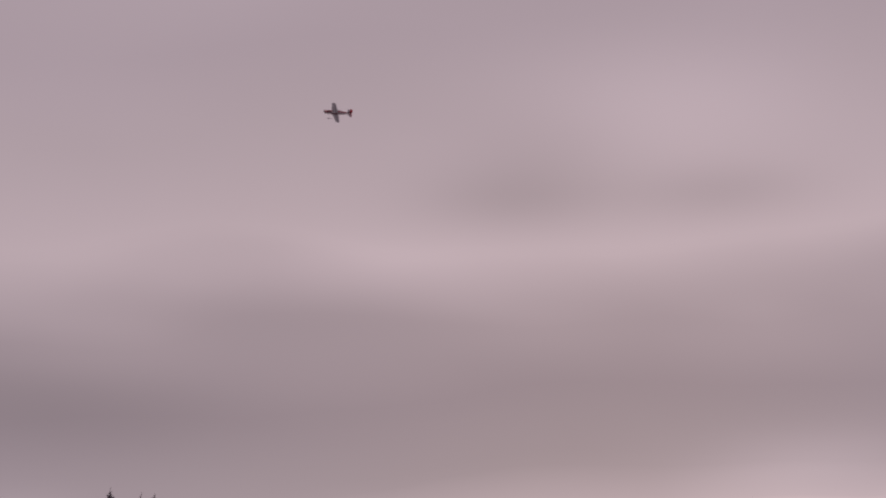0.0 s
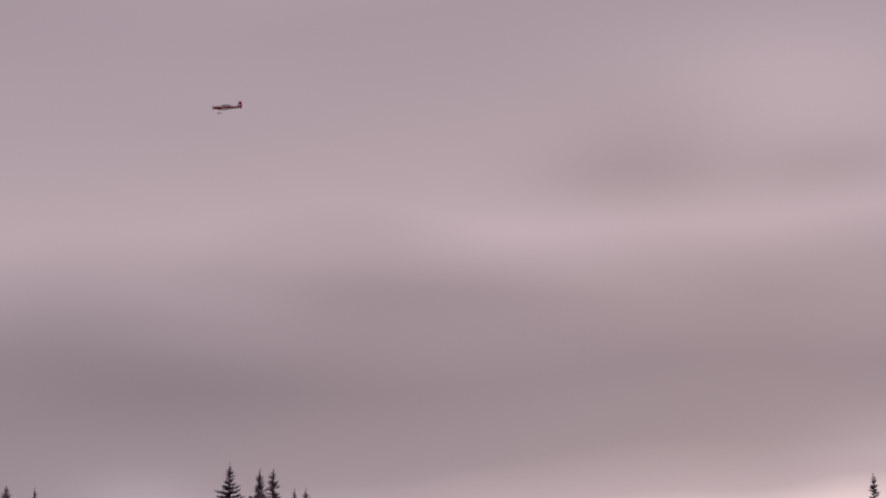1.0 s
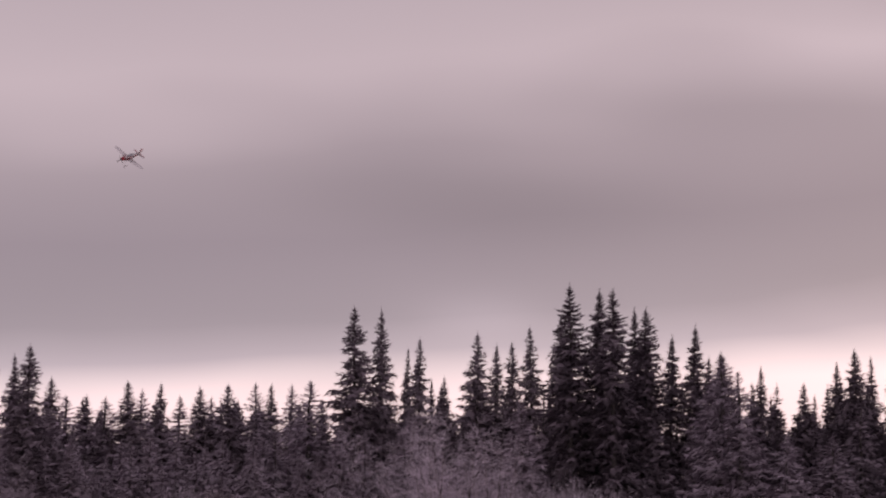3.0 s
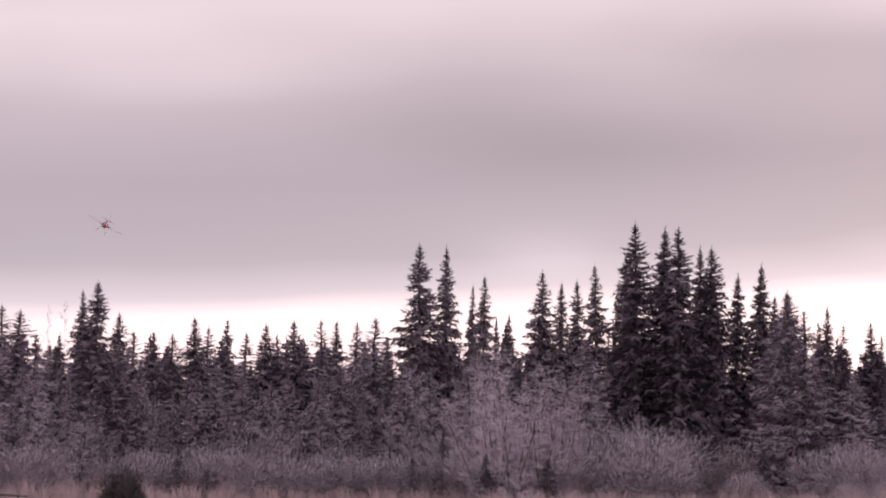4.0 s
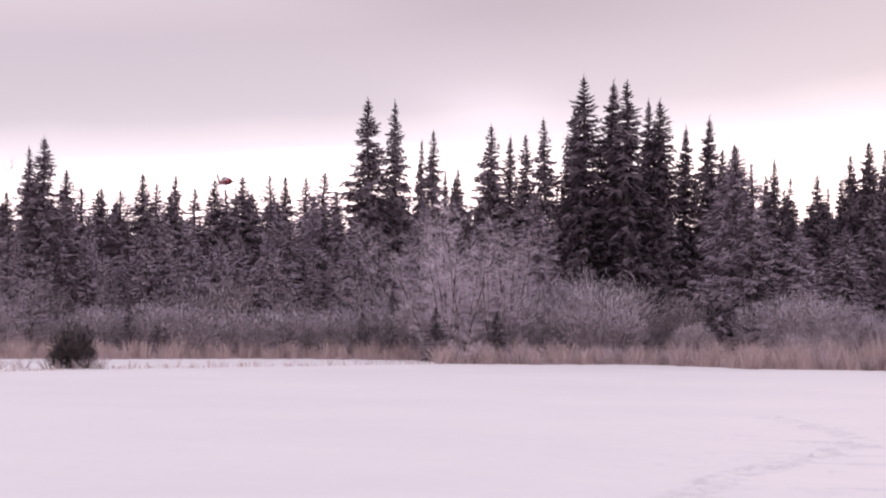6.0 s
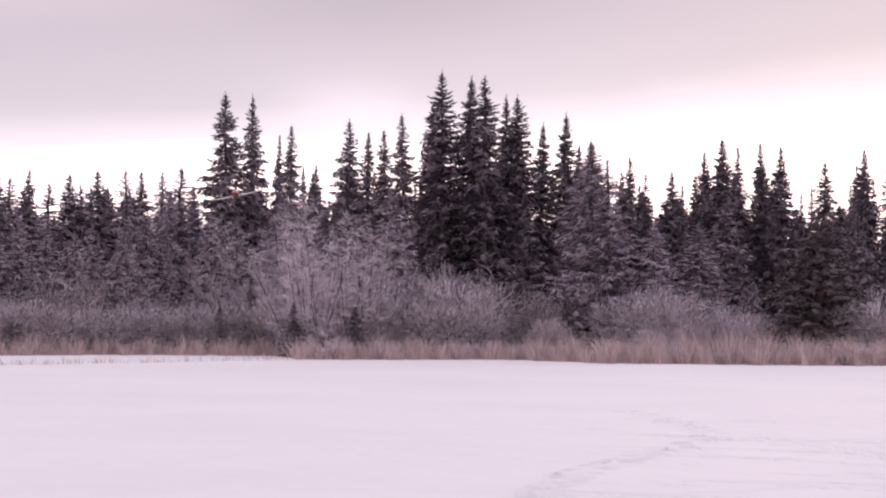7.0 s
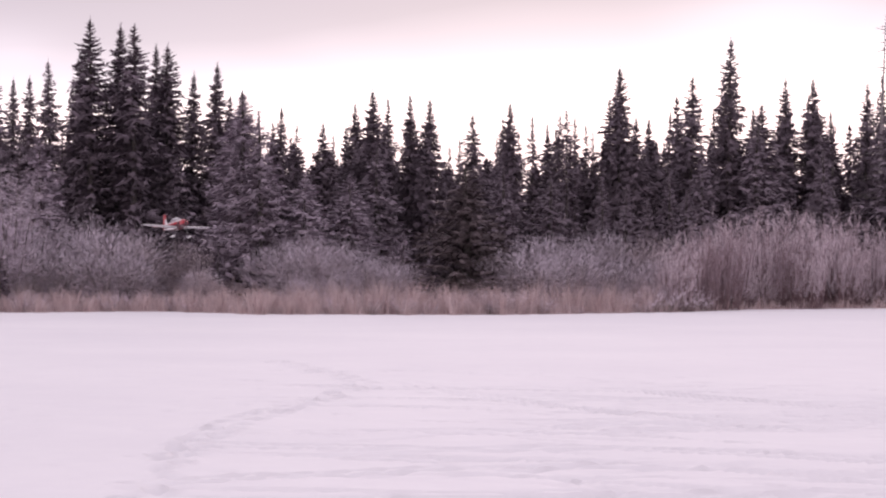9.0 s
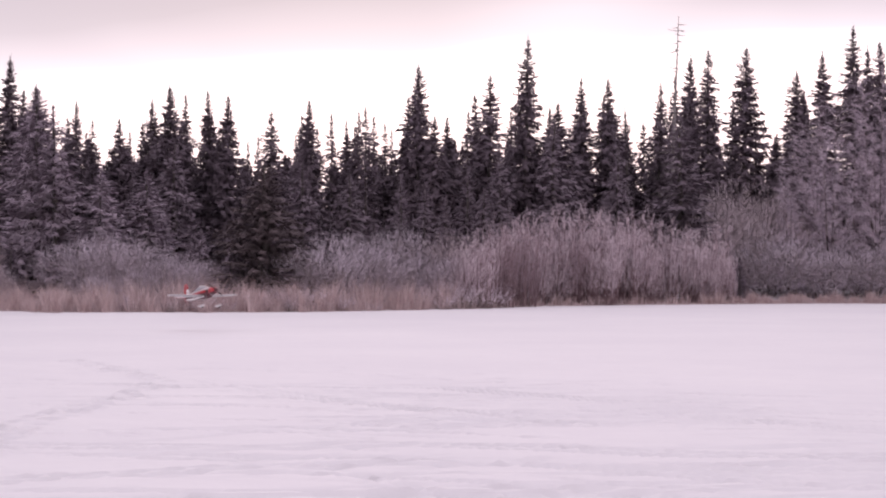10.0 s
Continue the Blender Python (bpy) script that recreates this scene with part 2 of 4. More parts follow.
def build_ground():
    rng = np.random.default_rng(5)
    xs = np.unique(np.round(np.concatenate([[-4000, -1500, -600, -250, -120], np.arange(-70, -4, 2.0), np.arange(-4.0, 10.5, 0.075), np.arange(10.5, 14, 0.5), np.arange(14, 90, 2.0), [110, 200, 600, 1500, 4000]]), 3))
    ys = np.unique(np.round(np.concatenate([[-4000, -1500, -500, -150, -50, -15, 0, 6, 10], np.arange(11.5, 35.0, 0.085), np.arange(35, 52, 0.6), np.arange(52, 125, 1.0), [140, 180, 260, 500, 1500, 4000]]), 3))
    X, Y = np.meshgrid(xs, ys)
    Z = np.zeros_like(X)
    az, d = np.degrees(np.arctan2(X, Y)), np.hypot(X, Y)
    edge = np.interp(az, SHORE_AZ, SHORE_D)
    k = np.clip((d - np.maximum(edge, np.interp(az, REED_AZ, REED_D)) - 2) / 12, 0, 1)
    Z += 0.45 * k * k * (3 - 2 * k) * (Y > 0)
    lake = np.exp(-np.clip(d - 60, 0, None) / 40)
    Z += lake * (0.012 * np.sin(0.9 * X + 0.5 * Y + 1.2 * np.sin(0.31 * Y)) * np.sin(0.23 * X - 0.8 * Y) + 0.01 * np.sin(2.7 * X + 0.7 * np.sin(1.9 * Y)) * np.sin(3.1 * Y + 1.3 * X))

    def press(cx, cy, turn, long, wide, deep, rim=0.3):
        i0, i1 = np.searchsorted(xs, (cx - 3 * long, cx + 3 * long))
        j0, j1 = np.searchsorted(ys, (cy - 3 * long, cy + 3 * long))
        dx, dy = X[j0:j1, i0:i1] - cx, Y[j0:j1, i0:i1] - cy
        u, v = (dx * math.cos(turn) + dy * math.sin(turn)) / long, (-dx * math.sin(turn) + dy * math.cos(turn)) / wide
        q = u * u + v * v
        Z[j0:j1, i0:i1] += -deep * np.exp(-q * q) + rim * deep * np.exp(-(q - 2.2) ** 2 * 1.5)

    for path, deep in ((TRAIL, 0.1), (BRANCH, 0.04)):
        x, y, h = along(path, 0.34)
        for i, (a, b, c) in enumerate(zip(x, y, h)):
            side = (-1) ** i * 0.13
            press(a - math.sin(c) * side + rng.normal(0, 0.05), b + math.cos(c) * side + rng.normal(0, 0.07), c + rng.normal(0, 0.2), 0.15 * rng.uniform(0.8, 1.3), 0.078 * rng.uniform(0.9, 1.3), deep * rng.uniform(0.6, 1.2))
    for n, path in enumerate(GROOVES):
        x, y, h = along(path, 0.22)
        fade = rng.uniform(0.5, 1.0) if n else 0.45
        for twin in (-0.14, 0.16) if n else (0.0,):
            for i, (a, b, c) in enumerate(zip(x, y, h)):
                on = max(0.0, math.sin(i * 0.07 + fade * 9) + 0.55)
                press(a - math.sin(c) * twin, b + math.cos(c) * twin, c, 0.4, 0.07, 0.022 * on * fade, 0.1)
    # fine long streaks, drawn by the wind and by skis, cross each other at flat angles
    for _ in range(120):
        cx, cy, turn = rng.uniform(0.5, 8.8), 12.3 + 14.5 * rng.random(), rng.normal(-0.32, 0.26)
        long, wide, deep = rng.uniform(0.4, 1.7), rng.uniform(0.045, 0.075), rng.uniform(0.025, 0.065)
        press(cx, cy, turn, long, wide, deep, 0.12)
        if rng.random() < 0.4:
            turn += rng.normal(0, 0.08)
            press(cx + 1.9 * long * math.cos(turn), cy + 1.9 * long * math.sin(turn), turn, long, wide, deep * 0.8, 0.12)
    for _ in range(260):
        press(rng.uniform(-3, 9.5), 12.5 + 20 * rng.random() ** 1.5, rng.normal(-0.3, 0.5), rng.uniform(0.08, 0.3), rng.uniform(0.04, 0.08), rng.uniform(0.01, 0.045))
    nx, ny = len(xs), len(ys)
    verts = np.stack([X, Y, Z], -1).reshape(-1, 3)
    a = (np.arange(ny - 1)[:, None] * nx + np.arange(nx - 1)).ravel()
    quads = np.stack([a, a + 1, a + nx + 1, a + nx], -1)
    me = bpy.data.meshes.new("ground")
    me.vertices.add(len(verts)), me.loops.add(quads.size), me.polygons.add(len(quads))
    me.vertices.foreach_set("co", verts.ravel())
    me.loops.foreach_set("vertex_index", quads.ravel())
    me.polygons.foreach_set("loop_start", np.arange(0, quads.size, 4))
    me.polygons.foreach_set("use_smooth", np.ones(len(quads), bool))
    me.materials.append(SNOW)
    me.update(calc_edges=True)
    tagged(new("ground", me), "wind-packed snow over a frozen lake, crossed by footprints and tracks", "snow", kind="structure")


build_ground()


# ---- spruces ----
def spruce_crown(seed, radius, arms, droop, ragged, bare, taper, step=0.13, wide=0.026):
    """Crown of a spruce 10 m high, of the given radius: curved arms round the trunk, each with needled side twigs; its width is brought to 1 m."""
    r = random.Random(seed)
    verts, faces, facing = [], [], []

    def spike(p, d, half, lean):
        """A needled twig: a pointed blade, turned to face outwards."""
        side = d.cross(Vector((r.uniform(-1, 1), r.uniform(-1, 1), r.uniform(-1, 1)))).normalized() * half
        flat = side.cross(d).normalized()
        if flat.dot(lean) < 0:
            side, flat = -side, -flat
        k = len(verts)
        verts.extend((p - side, p + side, p + d))
        faces.append((k, k + 1, k + 2))
        facing.extend([(lean + flat * 0.16).normalized()] * 3)

    lumps = [(r.uniform(0, 6.3), r.uniform(0.05, 0.95), r.uniform(-0.5, 0.35) * ragged) for _ in range(16)]
    for a in range(arms):
        u = ((a + r.random()) / arms) ** (1.0 if taper < 2 else 0.85)  # 0 at the foot, 1 at the tip
        if r.random() < ragged * 0.2:
            continue
        fall = max(0.0, 1 - u)
        z = 10 * (bare + (0.975 - bare) * u)
        reach = 0.03 + 0.97 * min(1.0, fall * taper) ** 0.85 * (1 if taper < 2 else 0.8 + 0.2 * fall)
        q = a * 2.39996 + r.uniform(-0.6, 0.6)
        for lq, lu, bulge in lumps:
            reach *= 1 + bulge * math.exp(-((u - lu) / 0.06) ** 2) * max(0.0, math.cos(q - lq))
        long = radius * reach * r.uniform(1 - ragged * 0.55, 1.12)
        out = Vector((math.cos(q), math.sin(q), 0))
        lift = max(0.0, 1 - fall * 5)
        sag = droop * r.uniform(0.4, 1.6)
        foot = Vector((0, 0, z))
        lean = (out * 0.75 + Vector((r.uniform(-0.3, 0.3), r.uniform(-0.3, 0.3), 0.75))).normalized()

        def at(t):
            return foot + out * long * t + Vector((0, 0, long * ((0.6 * lift - 1.5 * sag) * t + 1.05 * sag * t * t)))

        for t0, t1 in ((0.0, 0.45), (0.38, 0.75), (0.68, 1.0)):
            spike(at(t0), at(t1) - at(t0), wide * (0.9 - 0.3 * t0), lean)
        m = max(3, round(long / step))
        for i in range(m):
            t = (i + 0.5 + r.uniform(-0.4, 0.4)) / m
            span = 0.08 + 0.09 * min(1.0, fall * 8) + 0.17 * min(long, 1.5) * (1 - 0.5 * t)
            for turn in (-1, 1):
                g = out.copy()
                g.rotate(Euler((0, 0, turn * r.uniform(0.3, 1.15))))
                g.z = r.uniform(-0.95, 0.45) * (1 - lift) + 0.6 * lift
                spike(at(t), g * span * r.uniform(0.6, 1.25), wide * r.uniform(0.7, 1.25) * min(1.0, 0.4 + 4 * fall), lean)
    for i in range(10):
        spike(Vector((0, 0, 9.3 + i * 0.06)), Vector((r.uniform(-0.09, 0.09), r.uniform(-0.09, 0.09), r.uniform(0.1, 0.22))), 0.02, Vector((0.1, -0.7, 0.7)))
    spike(Vector((0, 0, 9.6)), Vector((0, 0, 0.42)), 0.02, Vector((0.1, -0.7, 0.7)))
    return [Vector((v.x / radius, v.y / radius, v.z)) for v in verts], faces, facing


def trunk_mesh(name, mat, high, radius, knots=0, seed=0, limb=1.0):
    r = random.Random(seed)
    verts, faces = [], []
    p, n = Vector((0, 0, -0.3)), 6
    for i in range(n):
        q = Vector((r.uniform(-0.03, 0.03), r.uniform(-0.03, 0.03), high * (i + 1) / n))
        tube(verts, faces, p, q, radius * (1 - i / n) + 0.012, radius * (1 - (i + 1) / n) + 0.012, 7)
        p = q
    for i in range(knots):
        z, q = high * r.uniform(0.1, 0.97), r.uniform(0, 6.3)
        long = r.uniform(0.2, 0.75) * (1.3 - z / high) * limb
        d = Vector((math.cos(q), math.sin(q), r.uniform(-0.3, 0.25)))
        tube(verts, faces, (0, 0, z), Vector((0, 0, z)) + d * long, 0.014 * limb, 0.004 * limb, 3)
    return as_mesh(name, verts, faces, mat, True)


def spruce_kind(name, seed, mat, label, *shape):
    root = new(name)
    tagged(root, label, "tree")
    child("trunk", trunk_mesh("trunk", BARK, 9.8, 0.12, 8, seed), root)
    v, f, facing = spruce_crown(seed, *shape)
    me = as_mesh("crown", v, f, mat, True)
    me.normals_split_custom_set_from_vertices(facing)
    child("crown", me, root)
    return root


DARK_LABEL = "tall dark spruce with drooping needle branches in the wood"
DARK = [spruce_kind("spruce_tree", 11 + i, NEEDLES, DARK_LABEL, 1.35, 460, 0.27, 0.75 + 0.25 * (i % 2), 0.04, 2.6, 0.075, 0.047) for i in range(5)]
ASHEN = [spruce_kind("rimed_spruce", 21 + i, NEEDLES_MID, "tall grey spruce with a little rime in the wood", 1.35, 440, 0.27, 0.85, 0.04, 2.6, 0.08, 0.047) for i in range(3)]
THIN = [spruce_kind("spruce_tree", 31 + i, NEEDLES, "slim dark spruce with a sparse ragged crown in the wood", 0.95, 330, 0.35, 1.1, 0.06, 2.8, 0.09, 0.047) for i in range(4)]
RIMED = [spruce_kind("rimed_spruce", 51 + i, NEEDLES_RIME, "grey spruce with rime on its needles behind the shrubs", 1.9, 340, 0.2, 0.8, 0.02, 1.9, 0.11, 0.05) for i in range(4)]
DULL = [spruce_kind("rimed_spruce", 56 + i, NEEDLES_MID, "dull grey spruce with a little rime behind the shrubs", 2.0, 340, 0.2, 0.8, 0.02, 1.45, 0.11, 0.05) for i in range(3)]
GREY = [spruce_kind("rimed_spruce", 61 + i, NEEDLES_RIME, "slim grey spruce with rime on its needles in the wood", 1.6, 320, 0.25, 0.8, 0.02, 2.3, 0.12, 0.055) for i in range(3)]
SLIM = [spruce_kind("spruce_tree", 141 + i, NEEDLES, "slim dark spruce in the crowded back of the wood", 0.9, 200, 0.35, 0.9, 0.05, 3.0, 0.18, 0.085) for i in range(3)]
FILL = [spruce_kind("spruce_tree", 151 + i, NEEDLES, "dark spruce deep in the crowded wood", 1.7, 130, 0.3, 0.7, 0.02, 2.2, 0.26, 0.2) for i in range(3)]
BROAD = [spruce_kind("rimed_spruce", 171 + i, NEEDLES_RIME, "broad grey spruce with rimed spreading branches behind the reeds", 2.6, 400, 0.25, 0.85, 0.02, 1.3, 0.09, 0.042) for i in range(2)]
OPEN = [spruce_kind("spruce_tree", 175, NEEDLES_BROWN, "broad dark spruce with open rising branches behind the reeds", 3.2, 400, -0.3, 0.8, 0.0, 1.4, 0.11, 0.05)]
FILLW = [spruce_kind("rimed_spruce", 155 + i, NEEDLES_MID, "grey rimed spruce deep in the crowded wood", 1.7, 130, 0.25, 0.7, 0.02, 1.8, 0.27, 0.19) for i in range(3)]
YOUNG = [spruce_kind("young_spruce", 161 + i, m, "young bushy spruce among the rimed shrubs", 3.6, 170, -0.15, 0.6, 0.0, 1.15, 0.28, 0.15) for i, m in enumerate((NEEDLES_RIME, NEEDLES_RIME, NEEDLES, NEEDLES))]
USED = set()


def settle(kind, m):
    """The first tree of a kind goes to m itself, later ones are copies; m holds the size too."""
    if kind.name in USED:
        kind = copy_thing(kind, m)
    USED.add(kind.name)
    kind.matrix_basis = m
    return kind


def plant(kinds, az, d, high, wide, group="spruces of the wood", turn=None):
    """One tree of the given kinds on the ground, in direction az at distance d, with its height and crown width."""
    kind = next((k for k in kinds if k.name not in USED), kinds[PLANT.randrange(len(kinds))])
    x, y, z = polar(az, d)
    m = pose(x, y, z - 0.05, PLANT.uniform(-1.2, 1.2), PLANT.uniform(-1.2, 1.2), PLANT.uniform(0, 360) if turn is None else turn)
    m = m @ Matrix.Diagonal((wide / 2, wide / 2, (high - z) / 9.78, 1))
    return tagged(settle(kind, m), group=group)


PLANT = random.Random(8)
WEST = [
    (-23.33, 92.0, 8.68, 1.93), (-22.87, 93.0, 9.06, 1.67), (-22.34, 90.0, 8.58, 2.02), (-21.1, 96.0, 7.92, 1.15),
    (-20.44, 85.5, 9.21, 1.02), (-20.02, 85.0, 9.61, 1.53), (-19.32, 96.0, 9.06, 1.44), (-18.99, 95.0, 8.12, 1.85),
    (-18.37, 97.0, 8.28, 1.45), (-17.72, 95.0, 8.06, 1.71), (-17.11, 94.0, 8.8, 1.69), (-16.75, 96.0, 8.54, 1.29),
    (-16.21, 98.0, 9.06, 1.17), (-15.59, 95.0, 8.2, 1.42), (-14.98, 94.0, 8.6, 1.55), (-14.57, 96.0, 8.25, 1.29),
    (-14.08, 94.0, 8.77, 1.69), (-13.33, 95.0, 8.93, 1.42), (-12.83, 97.0, 9.02, 1.31), (-12.24, 95.0, 8.88, 1.42),
    (-11.73, 92.0, 8.91, 1.65), (-11.27, 96.0, 8.21, 1.29),
]
MID = [
    (-10.32, 90.0, 12.25, 2.83), (-9.59, 91.0, 12.3, 1.91), (-8.87, 94.0, 10.74, 1.13), (-8.49, 92.0, 11.02, 1.79),
    (-8.01, 96.0, 9.36, 1.15), (-7.6, 94.0, 9.29, 1.41), (-6.65, 91.0, 11.15, 2.18), (-6.13, 93.0, 10.83, 1.53),
    (-5.51, 92.0, 10.82, 1.65), (-4.92, 91.0, 11.5, 1.77), (-4.18, 91.0, 12.02, 1.77), (-3.73, 89.0, 13.3, 2.8),
    (-3.06, 90.0, 13.14, 2.16), (-2.5, 88.0, 12.96, 2.9), (-1.82, 91.0, 12.39, 1.77), (-1.44, 90.0, 12.27, 2.29),
    (-0.87, 92.0, 11.21, 1.65), (-0.16, 91.0, 11.56, 1.77), (0.33, 93.0, 10.25, 1.67),
]
EAST1 = [
    (0.62, 87.0, 9.88, 2.35), (1.84, 92.0, 9.7, 1.65), (2.38, 93.0, 8.92, 1.25), (3.22, 90.0, 8.76, 1.75),
    (3.53, 95.0, 8.54, 1.0), (4.15, 92.0, 9.84, 1.65), (4.8, 90.0, 10.29, 2.02), (5.26, 93.0, 10.17, 1.39),
    (5.91, 92.0, 10.28, 1.52), (6.33, 91.0, 10.0, 1.77), (7.02, 96.0, 8.23, 0.86), (7.26, 97.0, 8.5, 0.87),
    (7.59, 90.0, 9.17, 2.02), (8.34, 95.0, 8.45, 1.0), (8.48, 97.0, 8.89, 1.02), (8.85, 92.0, 9.95, 1.52),
    (9.18, 95.0, 8.8, 1.0), (9.56, 94.0, 9.43, 1.13), (9.95, 96.0, 9.26, 1.01), (10.23, 95.0, 9.6, 1.14),
    (10.56, 93.0, 9.72, 1.39),
]
EAST2 = [
    (10.8, 95.0, 9.46, 1.14), (11.19, 97.4, 9.28, 1.02), (11.4, 98.9, 9.05, 0.89), (12.13, 94.3, 11.84, 1.98),
    (12.62, 93.2, 9.31, 1.68), (13.03, 97.2, 9.56, 1.6), (13.56, 101.5, 10.24, 1.22), (14.26, 97.6, 11.72, 2.49),
    (15.0, 102.3, 10.36, 1.69), (15.37, 98.7, 13.74, 2.37), (16.09, 103.5, 10.61, 1.71), (16.46, 98.7, 10.39, 2.66),
    (17.16, 104.6, 12.31, 2.04), (17.97, 105.1, 12.35, 2.2), (18.43, 110.7, 10.93, 1.82), (19.4, 108.0, 12.38, 1.94),
    (20.31, 110.4, 14.07, 1.98), (20.86, 108.0, 14.16, 2.59), (21.9, 109.2, 14.42, 2.78), (22.43, 115.2, 9.45, 1.55),
    (23.0, 112.8, 9.77, 1.86), (23.54, 109.2, 13.0, 2.62),
]
EAST3 = [
    (24.42, 109.2, 14.02, 2.45), (25.22, 108.0, 15.28, 2.75), (25.68, 111.6, 14.57, 2.01), (26.04, 109.2, 14.59, 2.29),
    (26.82, 109.2, 14.08, 2.62), (27.63, 110.4, 15.14, 2.65), (28.51, 108.0, 13.23, 2.59), (29.38, 109.2, 14.26, 2.78),
]
FRONT = [
    (0.62, 83.0, 9.5, 3.73), (1.29, 82.0, 8.64, 2.95), (2.59, 81.5, 5.96, 2.08), (3.99, 84.0, 5.99, 2.39),
    (4.79, 86.0, 7.38, 2.58), (8.6, 84.0, 6.4, 2.39), (10.01, 84.0, 5.95, 2.39), (11.69, 86.3, 6.03, 1.55),
    (12.38, 87.6, 5.7, 1.71), (13.63, 92.1, 6.6, 1.66), (14.18, 91.0, 5.58, 1.91), (14.69, 94.1, 7.83, 1.97),
    (16.22, 94.9, 9.15, 2.99), (12.98, 88.7, 5.09, 1.33), (10.84, 84.0, 3.77, 1.13), (20.1, 103.2, 10.05, 4.02),
    (18.17, 99.7, 8.17, 2.09),
]
FRONTW = [
    (-8.52, 84.0, 7.07, 1.51), (-7.14, 83.0, 5.77, 1.49), (-18.28, 83.0, 4.58, 1.99), (-16.95, 83.0, 3.88, 1.87),
    (-14.3, 85.0, 5.75, 1.78), (-12.27, 85.0, 5.29, 1.78), (-15.72, 85.0, 5.84, 1.66), (-13.27, 82.0, 3.92, 1.47),
    (-4.57, 86.0, 7.76, 1.93), (-1.31, 86.0, 7.78, 2.06),
]

for az, d, high, wide in WEST:
    kinds = ASHEN if d < 86 else (RIMED, GREY, ASHEN)[PLANT.choice((0, 0, 1, 2, 2))]
    plant(kinds, az, d, high, wide * (1.9 if d < 86 else 1.75 if kinds is ASHEN else 2.4))
for az, d, high, wide in MID:
    plant(ASHEN if az < -4.5 else DARK, az, d, high, wide * (1.1 if az < -8 else 1.25))
for az, d, high, wide in EAST1 + EAST2 + EAST3:
    plant(THIN if wide < 1.45 else DARK, az, d, high, wide * 1.22)
for az, d, high, wide in FRONTW:
    plant(RIMED, az, d + 4, high * 1.04, wide * 1.3, "rimed spruces at the wood's edge")
for az, d, high, wide in FRONT:
    plant(BROAD if wide > 2.9 and az < 12 else DULL if az > 7 or wide > 2.5 else RIMED, az, d, high, wide * 1.4, "rimed spruces at the wood's edge")
plant(OPEN, 7.5, 78.6, 6.0, 4.7, "dark open spruces at the wood's edge")
plant(YOUNG[:1], 5.6, 80.5, 3.4, 1.7, "young spruces at the wood's edge")
# the wood goes on behind
for _ in range(135):
    az = PLANT.uniform(-27, 31)
    d = (94 + 22 * PLANT.random()) * (1 + 0.2 * min(1, max(0, (az - 11) / 9)))
    if -21.5 < az < -11.5:
        d = max(d, 97)
    top = 4.0 if az < -11 else 4.6 if az < 0 else 4.2
    high = d * math.tan(radians(top * PLANT.uniform(0.68, 0.98))) + 1.6
    plant(FILLW if az < -11 else FILL, az, d, high, PLANT.uniform(2.6, 3.8), "spruces deep in the wood")
for _ in range(46):
    az = PLANT.uniform(-24, -6)
    d = PLANT.uniform(90, 96)
    plant(FILLW, az, d, d * math.tan(radians(PLANT.uniform(1.5, 3.1))) + 1.6, PLANT.uniform(2.4, 3.6), "rimed spruces in the wood")
for _ in range(56):
    az = PLANT.uniform(-26, -5)
    d = PLANT.uniform(97, 110)
    plant(FILLW, az, d, d * math.tan(radians(PLANT.uniform(3.0, 3.95))) + 1.6, PLANT.uniform(3.0, 4.2), "rimed spruces in the wood")
# a dead snag, a bare pole and a fallen log
x, y, z = polar(19.76, 106)
snag = tagged(new("dead_snag"), "dead spruce snag with bare broken branches", "tree")
child("trunk", trunk_mesh("trunk", PALE_BARK, 15.4, 0.19, 150, 5, 2.3), snag)
snag.matrix_basis = pose(x, y, z, 1, 1.5, 0)
x, y, z = polar(18.65, 107)
pole = tagged(new("dead_pole", trunk_mesh("dead_pole", BARK, 11.0, 0.13, 24, 6)), "dead broken spruce pole, bare and leaning", "tree")
pole.matrix_basis = pose(x, y, z, 0, -2.5, 0)
x, y, z = polar(-22.4, 72)
v, f = [], []
for k in range(5):
    tube(v, f, (k * 0.35 - 0.9, 0.03 * math.sin(k * 2.1), 0.42 + 0.02 * math.sin(k)), (k * 0.35 - 0.53, 0.03 * math.sin(k * 2.1 + 2.1), 0.42 + 0.02 * math.sin(k + 1)), 0.07 - 0.006 * k, 0.066 - 0.006 * k, 8)
tube(v, f, (-0.55, 0, -0.1), (-0.5, 0.02, 0.42), 0.06, 0.05, 8)
tube(v, f, (0.45, 0, -0.1), (0.42, -0.02, 0.42), 0.05, 0.045, 8)
log = tagged(new("fallen_log", as_mesh("fallen_log", v, f, BARK, True)), "weathered dark log propped low over the shore snow", "log")
log.matrix_basis = pose(x, y, z, 0, 0, 8) @ Matrix.Diagonal((0.8, 0.8, 0.8, 1))
for _ in range(40):
    az = PLANT.uniform(2, 22)
    d = PLANT.uniform(93, 102) * (1 + 0.2 * min(1, max(0, (az - 11) / 9)))
    plant(FILL, az, d, d * math.tan(radians(PLANT.uniform(2.2, 3.2))) + 1.6, PLANT.uniform(2.6, 3.6), "spruces deep in the wood")
for _ in range(56):
    az = PLANT.uniform(1.5, 25)
    d = PLANT.uniform(108, 118) * (1 + 0.16 * min(1, max(0, (az - 11) / 9)))
    plant(FILL, az, d, d * math.tan(radians(PLANT.uniform(2.9, 3.6))) + 1.6, PLANT.uniform(3.4, 4.6), "spruces deep in the wood")
